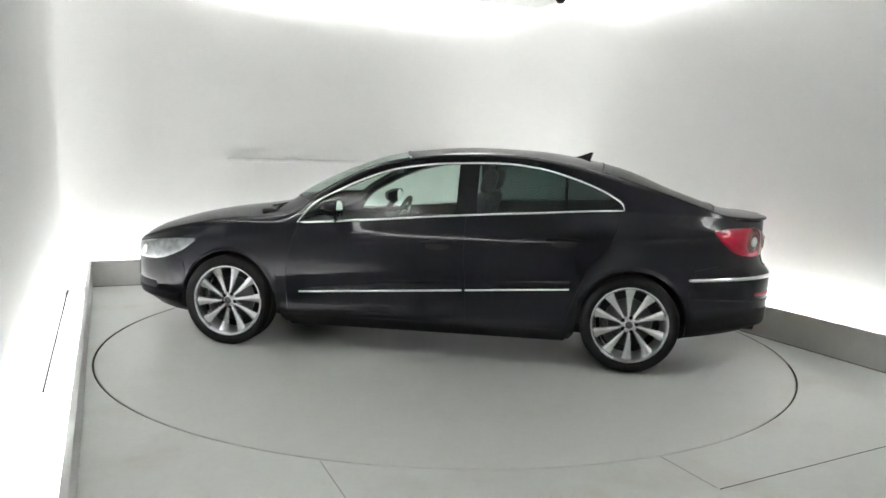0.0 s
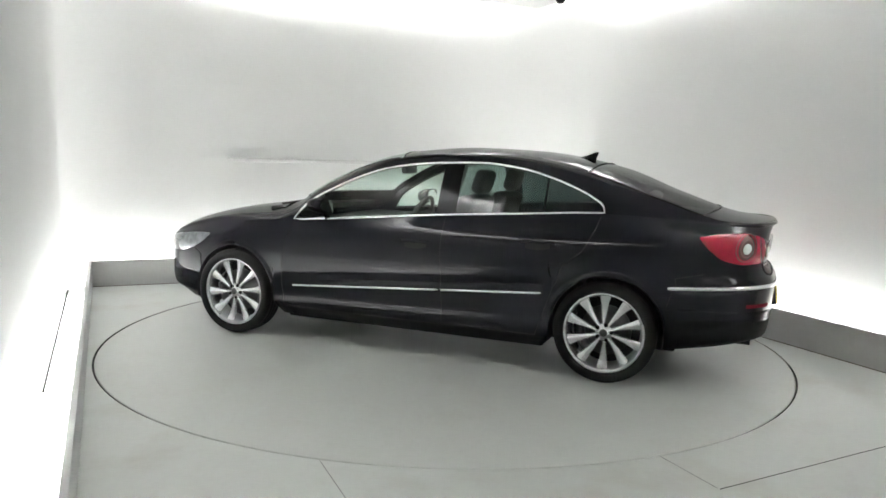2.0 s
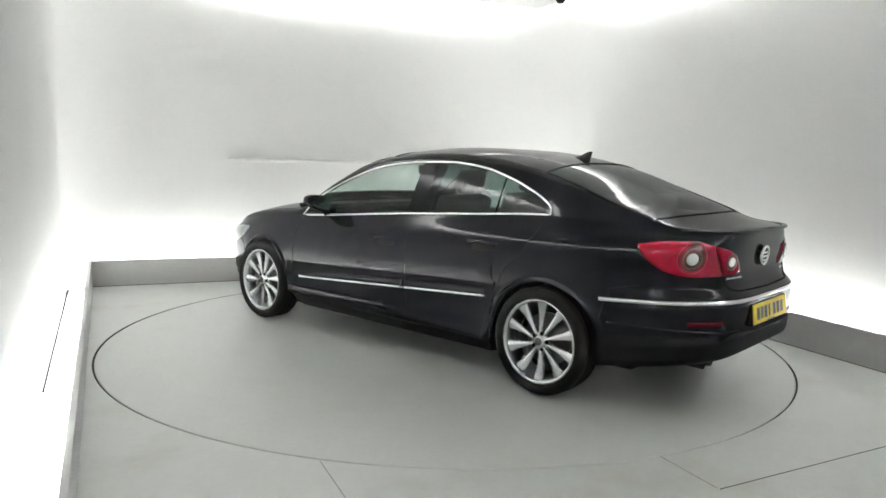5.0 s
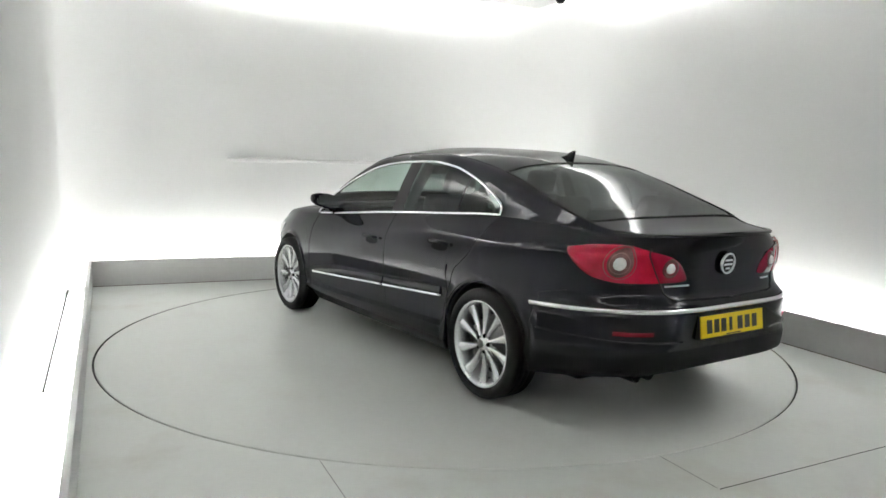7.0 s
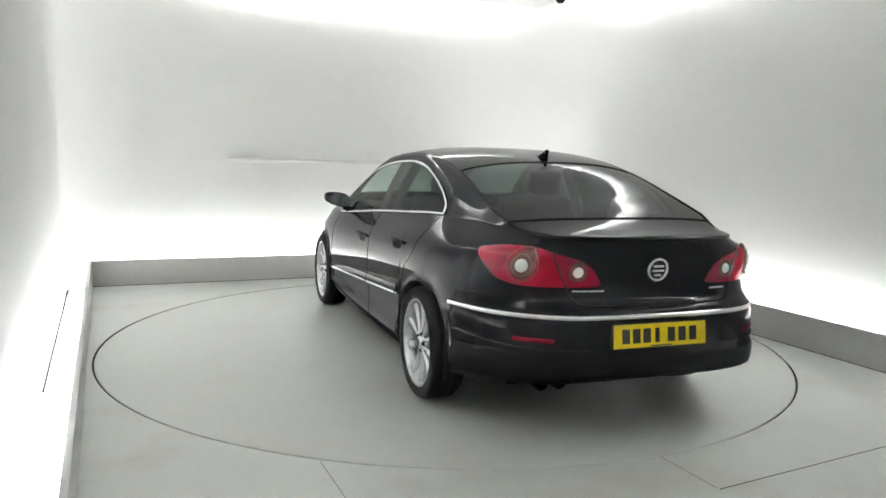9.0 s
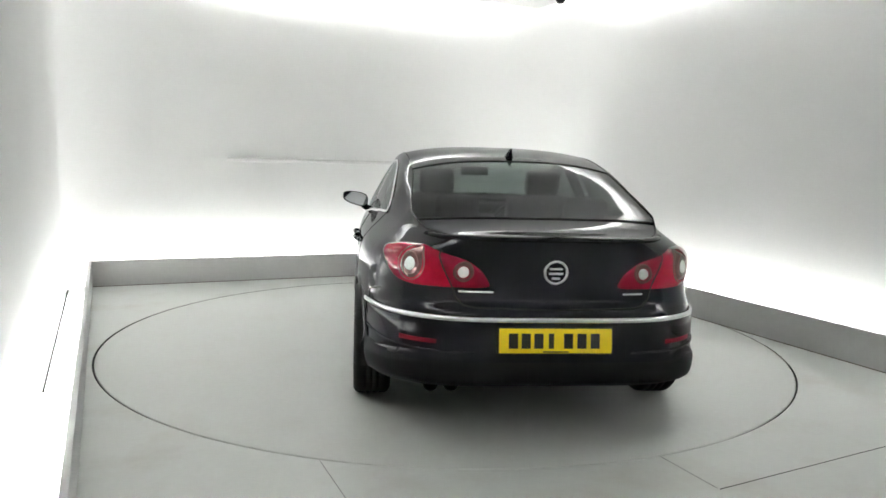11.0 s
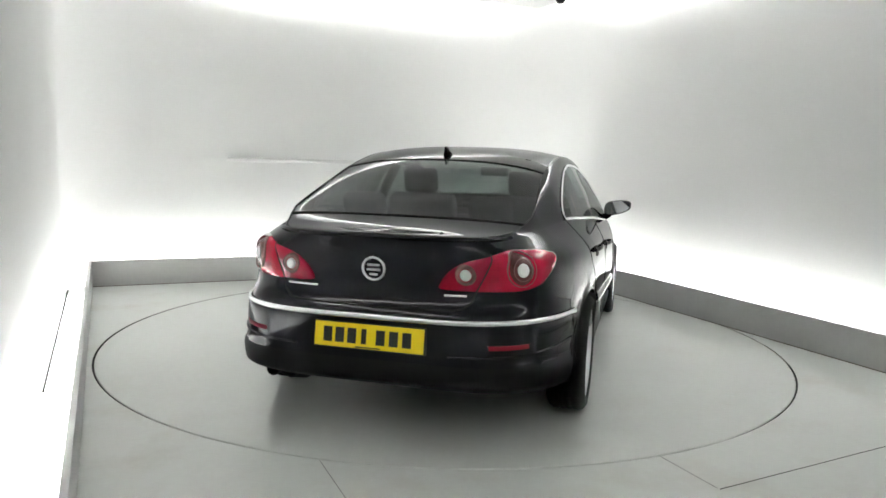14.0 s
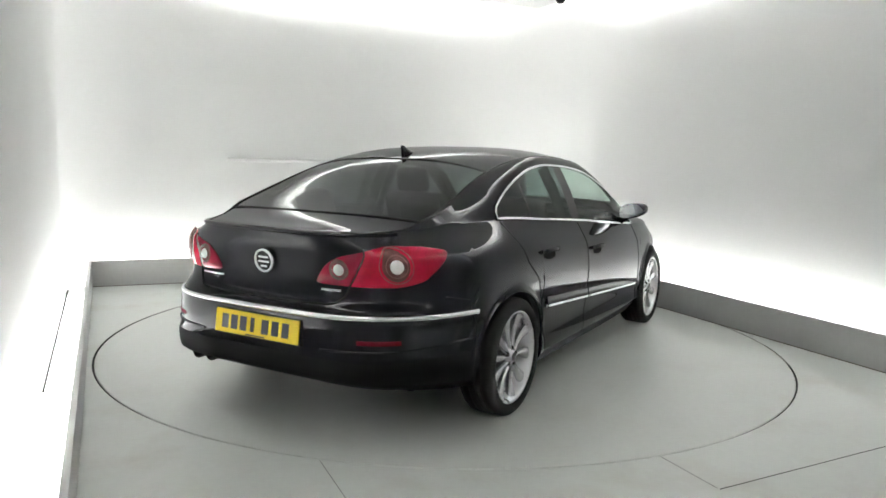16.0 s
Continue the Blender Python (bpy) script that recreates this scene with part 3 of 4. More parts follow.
# ---- wheels ----
def wheel_parts():
    d = {}
    d["wheel"] = mesh_of("wheel", *lathe([(0.222, -0.115), (0.222, -0.03), (0.228, 0.0), (0.246, 0.012), (0.247, 0.018), (0.243, 0.022), (0.234, 0.020), (0.229, 0.010), (0.215, -0.03), (0.205, -0.115)], 56), M_ALLOY)
    R = TYRE_R
    prof = [(0.236, -0.11), (0.25, -0.118), (0.285, -0.118), (R - 0.012, -0.108), (R - 0.002, -0.092)]
    for g in (-0.05, -0.015, 0.02):
        prof += [(R, g - 0.012), (R - 0.006, g - 0.010), (R - 0.006, g - 0.002), (R, g)]
    prof += [(R, 0.05), (R - 0.004, 0.062), (R - 0.012, 0.072), (0.285, 0.082), (0.262, 0.0825), (0.25, 0.076), (0.242, 0.055), (0.236, 0.03)]
    prof = [(r, y - 0.05) for r, y in prof]
    d["tyre"] = mesh_of("tyre", *lathe(prof, 64), M_RUBBER)
    # one broad, twisted spoke
    vs, fs = [], []
    n = 9
    for i in range(n):
        t = i / (n - 1)
        r = 0.045 + t * 0.188
        w = 0.010 + 0.022 * t ** 1.2 + 0.006 * t ** 6
        twist = 0.05 * t ** 1.5
        y = -0.004 - 0.016 * math.sin(math.pi * (t * 0.8)) + 0.012 * t
        for dx, dy in ((-w, -0.022), (-w, -0.004), (-w * 0.7, 0.002), (w * 0.2, 0.006), (w * 0.85, 0.000), (w, -0.008), (w, -0.022)):
            x = dx
            c, s = math.cos(twist), math.sin(twist)
            vs.append((r * c - x * s, y + dy, r * s + x * c))
    for i in range(n - 1):
        for j in range(7):
            a, b = i * 7 + j, i * 7 + (j + 1) % 7
            fs.append((a, b, b + 7, a + 7))
    fs += [tuple(range(7)), tuple(reversed(range((n - 1) * 7, n * 7)))]
    d["spoke"] = mesh_of("spoke", vs, fs, M_ALLOY)
    d["spoke"].set_sharp_from_angle(angle=radians(50))
    d["hub_cap"] = mesh_of("hub_cap", *lathe([(0.0, 0.012), (0.022, 0.012), (0.031, 0.008), (0.034, 0.0), (0.052, -0.004), (0.056, -0.014), (0.052, -0.03), (0, -0.03)], 32), M_ALLOY)
    d["hub_badge"] = mesh_of("hub_badge", *lathe([(0.0, 0.0142), (0.021, 0.0142), (0.024, 0.0115)], 28), M_STEEL)
    d["brake_disc"] = mesh_of("brake_disc", *lathe([(0.0, -0.06), (0.07, -0.06), (0.075, -0.075), (0.155, -0.075), (0.155, -0.095), (0.0, -0.095)], 40), M_STEEL)
    # disc closing the wheel, coloured as the shade seen between the spokes
    d["barrel_shade"] = mesh_of("barrel_shade", *lathe([(0.0, -0.125), (0.2, -0.125), (0.215, -0.12)], 40), M_BARREL_SHADE)
    d["brake_caliper"] = mesh_of("brake_caliper", *tube([(0.155 * math.cos(a), -0.07, 0.155 * math.sin(a)) for a in np.linspace(-0.5, 0.5, 7)], 0.03, 8), M_STEEL)
    # black cap standing in for a bolt hole, its shade put into the colour
    d["bolt_hole_shade"] = mesh_of("bolt_hole_shade", *lathe([(0.0, 0.004), (0.008, 0.004), (0.0105, 0.0), (0.0105, -0.01)], 8), M_SEAM)
    return d


WHEEL = wheel_parts()


def build_wheel(x, side, phase):
    w = part("wheel", WHEEL["wheel"], None, car, "silver multi-spoke alloy wheel")
    w.matrix_basis = pose(x, 0.882 * side, TYRE_R, 0, 0, 0 if side > 0 else 180) @ pose(0, 0, 0, 0, phase, 0)
    part("tyre", WHEEL["tyre"], None, w, "black low-profile rubber tyre")
    for i in range(10):
        s = part("spoke", WHEEL["spoke"], None, w)
        s.matrix_basis = pose(0, 0, 0, 0, 36 * i, 0)
    # five bolt holes, drawn as black shade-coloured caps
    for i in range(5):
        s = part("bolt_hole_shade", WHEEL["bolt_hole_shade"], None, w)
        s.matrix_basis = pose(0, 0, 0, 0, 72 * i + 18, 0) @ pose(0.047, 0.0, 0)
    for n in ("hub_cap", "hub_badge", "brake_disc", "barrel_shade", "brake_caliper"):
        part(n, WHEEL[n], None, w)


for wx, wp in ((AXLE, 8), (-AXLE, 20)):
    build_wheel(wx, 1, wp)
    build_wheel(wx, -1, wp + 11)


# ---- car details ----
NOSE = [float(np.hypot(*(P[k, R_MID, :2] - P[k + 1, R_MID, :2]))) for k in range(NC - 1)]
NOSE_S = np.concatenate([[0], np.cumsum(NOSE)])


def nose(s, z, side=1, lift=0.0):
    """A point on the nose, s metres round from its middle."""
    return surf_k(float(np.interp(s, NOSE_S, np.arange(NC))), z, side, lift)


def sheet(place, s0, s1, low, high, n, m, bulge, base, side):
    """A skin on the body between two edge curves, thick at its rim and domed by bulge."""
    vs, fs = [], []
    for i in range(n + 1):
        s = s0 + (s1 - s0) * i / n
        a, b = float(low(s)), float(high(s))
        for j in range(m + 1):
            t = j / m
            dome = (math.sin(math.pi * i / n) * math.sin(math.pi * t)) ** 0.5 if 0 < i < n and 0 < j < m else 0.0
            vs.append(place(s, a + (b - a) * t, side, base + bulge * dome))
    for i in range(n):
        for j in range(m):
            q = i * (m + 1) + j
            f = (q, q + m + 1, q + m + 2, q + 1)
            fs.append(f)
    # rim walls down into the body
    rim = [i * (m + 1) for i in range(n + 1)] + [n * (m + 1) + j for j in range(1, m + 1)]
    rim += [i * (m + 1) + m for i in range(n - 1, -1, -1)] + [j for j in range(m - 1, 0, -1)]
    first = len(vs)
    c = sum((Vector(v) for v in vs), Vector()) / len(vs)
    for r in rim:
        v = Vector(vs[r])
        vs.append(v - Vector((math.copysign(0.012, c.x) if abs(c.x) > 1.9 else 0, math.copysign(0.012, c.y) if abs(c.y) > 0.4 else 0, 0)))
    for i in range(len(rim)):
        j = (i + 1) % len(rim)
        fs.append((rim[i], rim[j], first + j, first + i))
    return vs, fs


def skin(name, place, s0, s1, low, high, mat, side, bulge=0.01, base=0.003, n=20, m=8, label="", parent=None):
    me = mesh_of(name, *sheet(place, s0, s1, low, high, n, m, bulge, base, side), mat)
    bm = bmesh.new()
    bm.from_mesh(me)
    bmesh.ops.recalc_face_normals(bm, faces=bm.faces)
    bm.to_mesh(me)
    bm.free()
    me.set_sharp_from_angle(angle=radians(50))
    return part(name, me, None, parent or car, label)


def roundel(name, place, s, z, r0, r1, mat, side, lift, parent, dome=0.0):
    """A ring or disc that follows the body."""
    vs, fs = [], []
    n, m = 28, 4
    for k in range(n):
        a = 2 * math.pi * k / n
        for j in range(m + 1):
            r = r0 + (r1 - r0) * j / m
            h = lift + dome * math.cos(math.pi / 2 * (r / r1)) - (0.012 if j == m else 0)
            vs.append(place(s + (r if j < m else r1) * math.cos(a), z + r * math.sin(a), side, h))
    for k in range(n):
        for j in range(m):
            a, b = k * (m + 1) + j, ((k + 1) % n) * (m + 1) + j
            fs.append((a, a + 1, b + 1, b))
    me = mesh_of(name, vs, fs, mat)
    bm = bmesh.new()
    bm.from_mesh(me)
    bmesh.ops.remove_doubles(bm, verts=bm.verts, dist=1e-5)
    bmesh.ops.recalc_face_normals(bm, faces=bm.faces)
    bm.to_mesh(me)
    bm.free()
    return part(name, me, None, parent)


def bar(name, points, radius, mat, flat=1.0, label="", n=6, parent=None, closed=False):
    return part(name, mesh_of(name, *tube(points, radius, n, flat, closed=closed), mat), None, parent or car, label)


def line(place, a, b, side, lift, n=24):
    """Points on the body from (s, z) a to b."""
    return [place(a[0] + (b[0] - a[0]) * i / n, a[1] + (b[1] - a[1]) * i / n, side, lift) for i in range(n + 1)]


def path(place, knots, side, lift, n=10):
    pts = []
    for a, b in zip(knots[:-1], knots[1:]):
        pts += line(place, a, b, side, lift, n)[:-1]
    return pts + [place(*knots[-1], side, lift)]


def build_arches():
    for a in (AXLE, -AXLE):
        for s in (1, -1):
            vs, fs = [], []
            n = 28
            prof = [(0.349, 0.872), (0.352, 0.80), (0.352, 0.52), (0.0, 0.52)]
            for i in range(n + 1):
                t = -0.20 + (math.pi + 0.40) * i / n
                for r, y in prof:
                    vs.append((a + r * math.cos(t), y * s, 0.312 + r * math.sin(t)))
            for i in range(n):
                for j in range(3):
                    q = i * 4 + j
                    fs.append((q, q + 4, q + 5, q + 1))
            part("wheel_arch_liner", mesh_of("wheel_arch_liner", vs, fs, M_PLASTIC), None, car)
    bm = bmesh.new()
    box(bm, -1.75, 1.85, -0.515, 0.515, 0.15, 0.30, 0.02)
    box(bm, -0.96, 0.94, -0.80, 0.80, 0.155, 0.24, 0.02)
    box(bm, -2.10, -1.70, -0.62, 0.62, 0.27, 0.34, 0.02)
    box(bm, 1.74, 1.92, -0.60, 0.60, 0.24, 0.28)
    part("underbody", bm, M_PLASTIC, car)


def moulding(a, b, low, high, side, door):
    """A wedge along the door: proud at its foot, running out into the skin above."""
    vs, fs, n, m = [], [], 24, 5
    prof = ((0.0, 0.0), (0.0, 0.012), (0.12, 0.0135), (0.85, 0.006), (0.97, 0.0035), (1.0, 0.0))
    for i in range(n + 1):
        x = a + (b - a) * i / n
        z0, z1 = low(x), high(x)
        for t, lift in prof:
            vs.append(surf(x, z0 + (z1 - z0) * t, side, lift))
    for i in range(n):
        for j in range(m):
            q = i * (m + 1) + j
            fs.append((q, q + m + 1, q + m + 2, q + 1))
    fs += [tuple(range(m + 1)), tuple(n * (m + 1) + j for j in reversed(range(m + 1)))]
    me = mesh_of("rubbing_strip", vs, fs, M_PAINT)
    bm = bmesh.new()
    bm.from_mesh(me)
    bmesh.ops.recalc_face_normals(bm, faces=bm.faces)
    bm.to_mesh(me)
    bm.free()
    me.set_sharp_from_angle(angle=radians(35))
    return part("rubbing_strip", me, None, door, "glossy black moulding above the chrome strip")


def build_trim():
    for s in (1, -1):
        pts = []
        for k in range(NC):
            if DLO_B - 1e-3 <= SIDE_X[k] <= DLO_A + 1e-3:
                q = P[k, R_DLO] + NRM[k, R_DLO] * 0.003
                pts.append((q[0], q[1] * s, q[2]))
        back = []
        for k in range(NC - 1, -1, -1):
            if DLO_B + 0.03 <= SIDE_X[k] <= DLO_A - 0.03:
                q = P[k, R_BELT] + NRM[k, R_BELT] * 0.003
                back.append((q[0], q[1] * s, q[2]))
        bar("window_trim", pts + back, 0.0095, M_CHROME, 0.8, "bright chrome frame round the side windows", closed=True)
        # rubbing strips on the doors
        zz = lambda x: 0.463 - 0.0635 * x
        for a, b, door in ((0.835, -0.275, "front_door"), (-0.295, -0.955, "rear_door")):
            door = PANELS[door, s]
            pts = [surf(a + (b - a) * i / 24, zz(a + (b - a) * i / 24), s, 0.009) for i in range(25)]
            bar("side_strip", pts, 0.0095, M_CHROME, 0.7, "slim chrome strip along the door", parent=door)
            low, high = (lambda x: zz(x) + 0.006), (lambda x: zz(x) + 0.012 + 0.042 * min(1.0, max(0.0, (0.85 - x) / 0.55)) ** 0.7)
            moulding(a, b, low, high, s, door)
        # door gaps
        gap = 0.0024
        bar("door_gap", path(surf, [(0.93, 0.25), (0.935, 0.45), (0.93, 0.62), (0.90, 0.76), (0.862, 0.862)], s, 0.0), gap, M_SEAM)
        bar("door_gap", path(surf, [(-0.30, 0.25), (-0.292, 0.5), (-0.285, 0.72), (-0.28, 0.955)], s, 0.0), gap, M_SEAM)
        bar("door_gap", path(surf, [(-0.93, 0.25), (-0.975, 0.42), (-1.02, 0.56), (-1.10, 0.70), (-1.22, 0.80), (-1.27, 0.92), (-1.285, 1.01)], s, 0.0), gap, M_SEAM)
        bar("sill_gap", path(surf, [(0.93, 0.25), (0.0, 0.25), (-0.93, 0.25)], s, 0.0, 20), gap, M_SEAM)
        # bumper gaps
        bar("bumper_gap", path(surf, [(-1.69, 0.50), (-1.715, 0.60), (-1.75, 0.668), (-1.92, 0.70)], s, 0.0), gap, M_SEAM)
        bar("bumper_gap", path(surf, [(1.71, 0.40), (1.73, 0.56), (1.80, 0.60), (1.86, 0.605)], s, 0.0), gap, M_SEAM)
        # bonnet gap runs along the edge of the top
        ks = [k for k in range(NC) if 0.95 < SIDE_X[k] < 2.05]
        bar("bonnet_gap", [tuple(P[k, R_RAIL] * np.array((1, s, 1))) for k in ks], gap, M_SEAM)
        # seals of the screens
        for lo, hi, nm in ((0.12, 0.84, "windscreen_seal"), (-1.88, -1.15, "rear_window_seal")):
            ks = [k for k in range(NC) if lo < SIDE_X[k] < hi]
            bar(nm, [tuple((P[k, R_RAIL] + NRM[k, R_RAIL] * 0.001) * np.array((1, s, 1))) for k in ks], 0.0045, M_SEAM, 0.4)
        # roof channel
        ks = [k for k in range(NC) if -1.15 < SIDE_X[k] < 0.14]
        bar("roof_channel", [tuple(P[k, R_RAIL] * np.array((1, s, 1))) for k in ks], 0.002, M_SEAM)
    for xx, nm in ((0.13, "windscreen_seal"), (0.83, "windscreen_seal"), (-1.16, "rear_window_seal"), (-1.87, "rear_window_seal")):
        k = int(np.argmin(np.abs(SIDE_X - xx)))
        half = [P[k, r] + NRM[k, r] * 0.001 for r in range(R_RAIL, NROW)]
        pts = [tuple(q) for q in half] + [(q[0], -q[1], q[2]) for q in half[-2::-1]]
        bar(nm, pts, 0.005, M_SEAM, 1.0)
    # chrome round the rear bumper
    zc = lambda s: 0.622 + 0.006 * math.cos(s * 2) - 0.016 * max(0, s - 0.6)
    ss = np.linspace(0, 1.17, 46)
    pts = [tail(s, zc(s), 1, 0.007) for s in ss[::-1]] + [tail(s, zc(s), -1, 0.007) for s in ss[1:]]
    bar("bumper_strip", pts, 0.0135, M_CHROME, 0.7, "bright chrome strip round the rear bumper", n=8, parent=PANELS["rear_bumper", 0])
    # crease of the lower bumper
    for s in (1, -1):
        pts = [tail(q, 0.475 + 0.02 * (q - 0.5), s, 0.0015) for q in np.linspace(0.30, 1.12, 24)]
        bar("bumper_crease", pts, 0.006, M_PAINT, 1.0, parent=PANELS["rear_bumper", 0])


def build_handles():
    for s in (1, -1):
        for x, z, door in ((-0.10, 0.772, "front_door"), (-0.93, 0.822, "rear_door")):
            door = PANELS[door, s]
            # flat black patch on the skin: painted shade of the hollow behind the handle
            skin("handle_recess_shade", surf, x - 0.085, x + 0.075, lambda q: z - 0.036 * math.cos((q - x) / 0.09 * 1.3) ** 0.5 if abs(q - x) < 0.09 else z - 0.004,
                 lambda q: z + 0.022 * math.cos((q - x) / 0.09 * 1.3) ** 0.5 if abs(q - x) < 0.09 else z + 0.004, M_SEAM, s, 0.0, 0.0012, 12, 2, parent=door)
            pts = []
            for i in range(13):
                t = i / 12
                q = surf(x + 0.115 - 0.23 * t, z + 0.010, s, 0.006 + 0.030 * math.sin(math.pi * t) ** 0.6)
                pts.append(q)
            bar("door_handle", pts, 0.0115, M_PAINT, 0.7, "glossy black pull handle", n=8, parent=door)


def build_mirrors():
    for s in (1, -1):
        bm = bmesh.new()
        bmesh.ops.create_uvsphere(bm, u_segments=24, v_segments=14, radius=1.0)
        for v in bm.verts:
            x, y, z = v.co
            back = x < -0.25
            bx = -0.25 if back else x
            # squarish outline, drawn out to an upper outer corner
            n = max((abs(y) ** 3 + abs(z) ** 3) ** (1 / 3), 1e-6)
            k = math.hypot(y, z) / n
            y, z = y * k, z * k
            taper = 1 - 0.30 * (y * s + 1) / 2
            v.co = Vector((bx * 0.105, y * 0.102, z * 0.064 * taper + 0.020 * (y * s)))
        ob = part("door_mirror", bm, M_PAINT, car, "glossy black door mirror")
        shade(ob, 60)
        ob.matrix_basis = pose(0.585, 0.938 * s, 0.985, 0, 0, 8 * s)
        bm = bmesh.new()
        bmesh.ops.create_circle(bm, cap_ends=True, segments=28, radius=1.0)
        for v in bm.verts:
            x, y = v.co.x, v.co.y
            k = math.hypot(x, y) / (abs(x) ** 3 + abs(y) ** 3) ** (1 / 3)
            x, y = x * k, y * k
            taper = 1 - 0.30 * (x * s + 1) / 2
            v.co = Vector((-0.0285, x * 0.092, y * 0.055 * taper + 0.018 * x * s))
        g = part("mirror_glass", bm, M_MIRROR, ob)
        g.matrix_basis = pose(-0.006, 0, 0, 0, 6, -5 * s)
        pts = [(0.0, -0.06 * s, -0.055), (0.01, -0.11 * s, -0.085), (0.02, -0.165 * s, -0.105)]
        part("mirror_foot", mesh_of("mirror_foot", *tube(pts, 0.026, 8, 0.6), M_GLOSS), None, ob)


def build_rear():
    # lamps
    top = curve((0.30, 0.315, 0.36, 0.41, 0.48, 0.56, 0.70, 0.85, 0.97), (0.778, 0.806, 0.856, 0.888, 0.908, 0.924, 0.938, 0.934, 0.914))
    bot = curve((0.30, 0.315, 0.36, 0.50, 0.66, 0.80, 0.90, 0.97), (0.768, 0.763, 0.760, 0.758, 0.756, 0.778, 0.838, 0.904))

    def raked(q, z, side=1, lift=0.0):
        """Round the tail, with the seam between the two lamps leaning inwards at its foot."""
        return tail(q + 0.55 * (z - 0.845) * max(0.0, 1 - abs(q - 0.515) / 0.2), z, side, lift)

    for s in (1, -1):
        outer = skin("tail_lamp", raked, 0.519, 0.97, bot, top, M_RED, s, 0.016, 0.004, 30, 10, "red lamp cluster with clear round lenses")
        inner = skin("tail_lamp", raked, 0.30, 0.511, bot, top, M_RED_DEEP, s, 0.012, 0.004, 20, 10, "red lamp cluster on the boot lid")
        oc = (0.680, 0.852)
        roundel("lamp_ring", tail, *oc, 0.074, 0.079, M_SMOKE, s, 0.0215, outer)
        roundel("lamp_bowl", tail, *oc, 0.0, 0.075, M_RED_IN, s, 0.0215, outer, 0.002)
        roundel("lamp_ring", tail, *oc, 0.046, 0.051, M_SMOKE, s, 0.0245, outer)
        roundel("reversing_lens", tail, *oc, 0.0, 0.036, M_CLEAR, s, 0.027, outer, 0.003)
        ic = (0.42, 0.832)
        roundel("lamp_ring", tail, *ic, 0.030, 0.050, M_RED_IN, s, 0.018, inner)
        roundel("lamp_lens", tail, *ic, 0.0, 0.029, M_CLEAR, s, 0.020, inner, 0.004)
        skin("bumper_reflector", tail, 0.49, 0.70, lambda q: 0.508 - 0.004 * (q - 0.5), lambda q: 0.528, M_DARKRED, s, 0.003, 0.0015, 12, 2, "narrow dark red reflector", PANELS["rear_bumper", 0])
        # boot lid gap
        bar("boot_gap", path(tail, [(0.556, 0.925), (0.515, 0.845), (0.466, 0.756), (0.45, 0.71), (0.415, 0.682), (0.37, 0.675), (0.0, 0.668)], s, 0.0), 0.0055, M_SEAM)
        pts = [tuple((P[k, r] + NRM[k, r] * 0.0005) * np.array((1, s, 1))) for k, r in [(int(np.argmin(np.abs(SIDE_X - x))), R_RAIL) for x in np.linspace(-1.89, -2.12, 8)]]
        bar("boot_gap", pts, 0.003, M_SEAM)
        # exhaust
    for y in (0.455, 0.55):
        vs, fs = lathe([(0.028, 0.16), (0.030, 0.16), (0.034, 0.0), (0.032, -0.004), (0.029, 0.0), (0.028, 0.12), (0.0, 0.12)], 24)
        p = part("exhaust_pipe", mesh_of("exhaust_pipe", vs, fs, M_EXHAUST), None, car, "dark steel exhaust tail pipe")
        p.matrix_basis = pose(-2.18, y, 0.292, 0, 0, -90)
    # lip on the boot
    ks = [k for k in range(NC) if SIDE_X[k] < -2.0 and P[k, R_BELT, 1] < 0.63]
    half = [P[k, R_BELT] + np.array((-0.003, 0, 0.003)) - NRM[k, R_BELT] * 0.016 * min(1.0, max(0.0, (P[k, R_BELT, 1] - 0.38) / 0.25)) ** 2 for k in ks]
    pts = [tuple(q) for q in half] + [(q[0], -q[1], q[2]) for q in half[-2::-1]]
    bar("boot_lip", pts, 0.011, M_PAINT, 1.5, "raised gloss black lip of the boot lid", n=8, parent=PANELS["boot_lid", 0])
    # plate
    bm = box(bmesh.new(), -0.004, 0.004, -0.26, 0.26, -0.0555, 0.0555, 0.003)
    plate = part("number_plate", bm, M_YELLOW, car, "yellow rear number plate with black characters")
    plate.matrix_basis = pose(-2.322, 0, 0.534, 0, 7, 0)
    xs = [0.195 - 0.058 * i for i in range(4)] + [-0.058 - 0.062 * i for i in range(3)]
    for i, y in enumerate(xs):
        w = 0.021 if i != 3 else 0.012
        part("character_bar", box(bmesh.new(), -0.0055, -0.004, y - w, y + w, -0.034, 0.034), M_INK, plate)
    part("plate_foot_bar", box(bmesh.new(), -0.0055, -0.004, -0.06, 0.06, -0.052, -0.046), M_INK, plate)
    part("plate_holder", box(bmesh.new(), 0.004, 0.03, -0.268, 0.268, -0.062, 0.062, 0.004), M_PLASTIC, plate)
    # round badge
    vs, fs = lathe([(0.044, 0.002), (0.046, 0.010), (0.052, 0.013), (0.058, 0.010), (0.060, 0.0)], 40)
    badge = part("round_badge", mesh_of("round_badge", vs, fs, M_BADGE), None, car, "round silver badge on the boot lid")
    badge.matrix_basis = pose(-2.265, 0, 0.838, 0, 0, 0) @ pose(0, 0, 0, 0, 0, 90) @ pose(0, 0, 0, -6, 0, 0)
    part("badge_plate", mesh_of("badge_plate", *lathe([(0.0, 0.003), (0.045, 0.003)], 40), M_GLOSS), None, badge)
    for z, w in ((0.018, 0.030), (-0.004, 0.034), (-0.026, 0.020)):
        part("badge_bar", box(bmesh.new(), -w, w, 0.003, 0.009, z - 0.0055, z + 0.0055, 0.002), M_BADGE, badge)
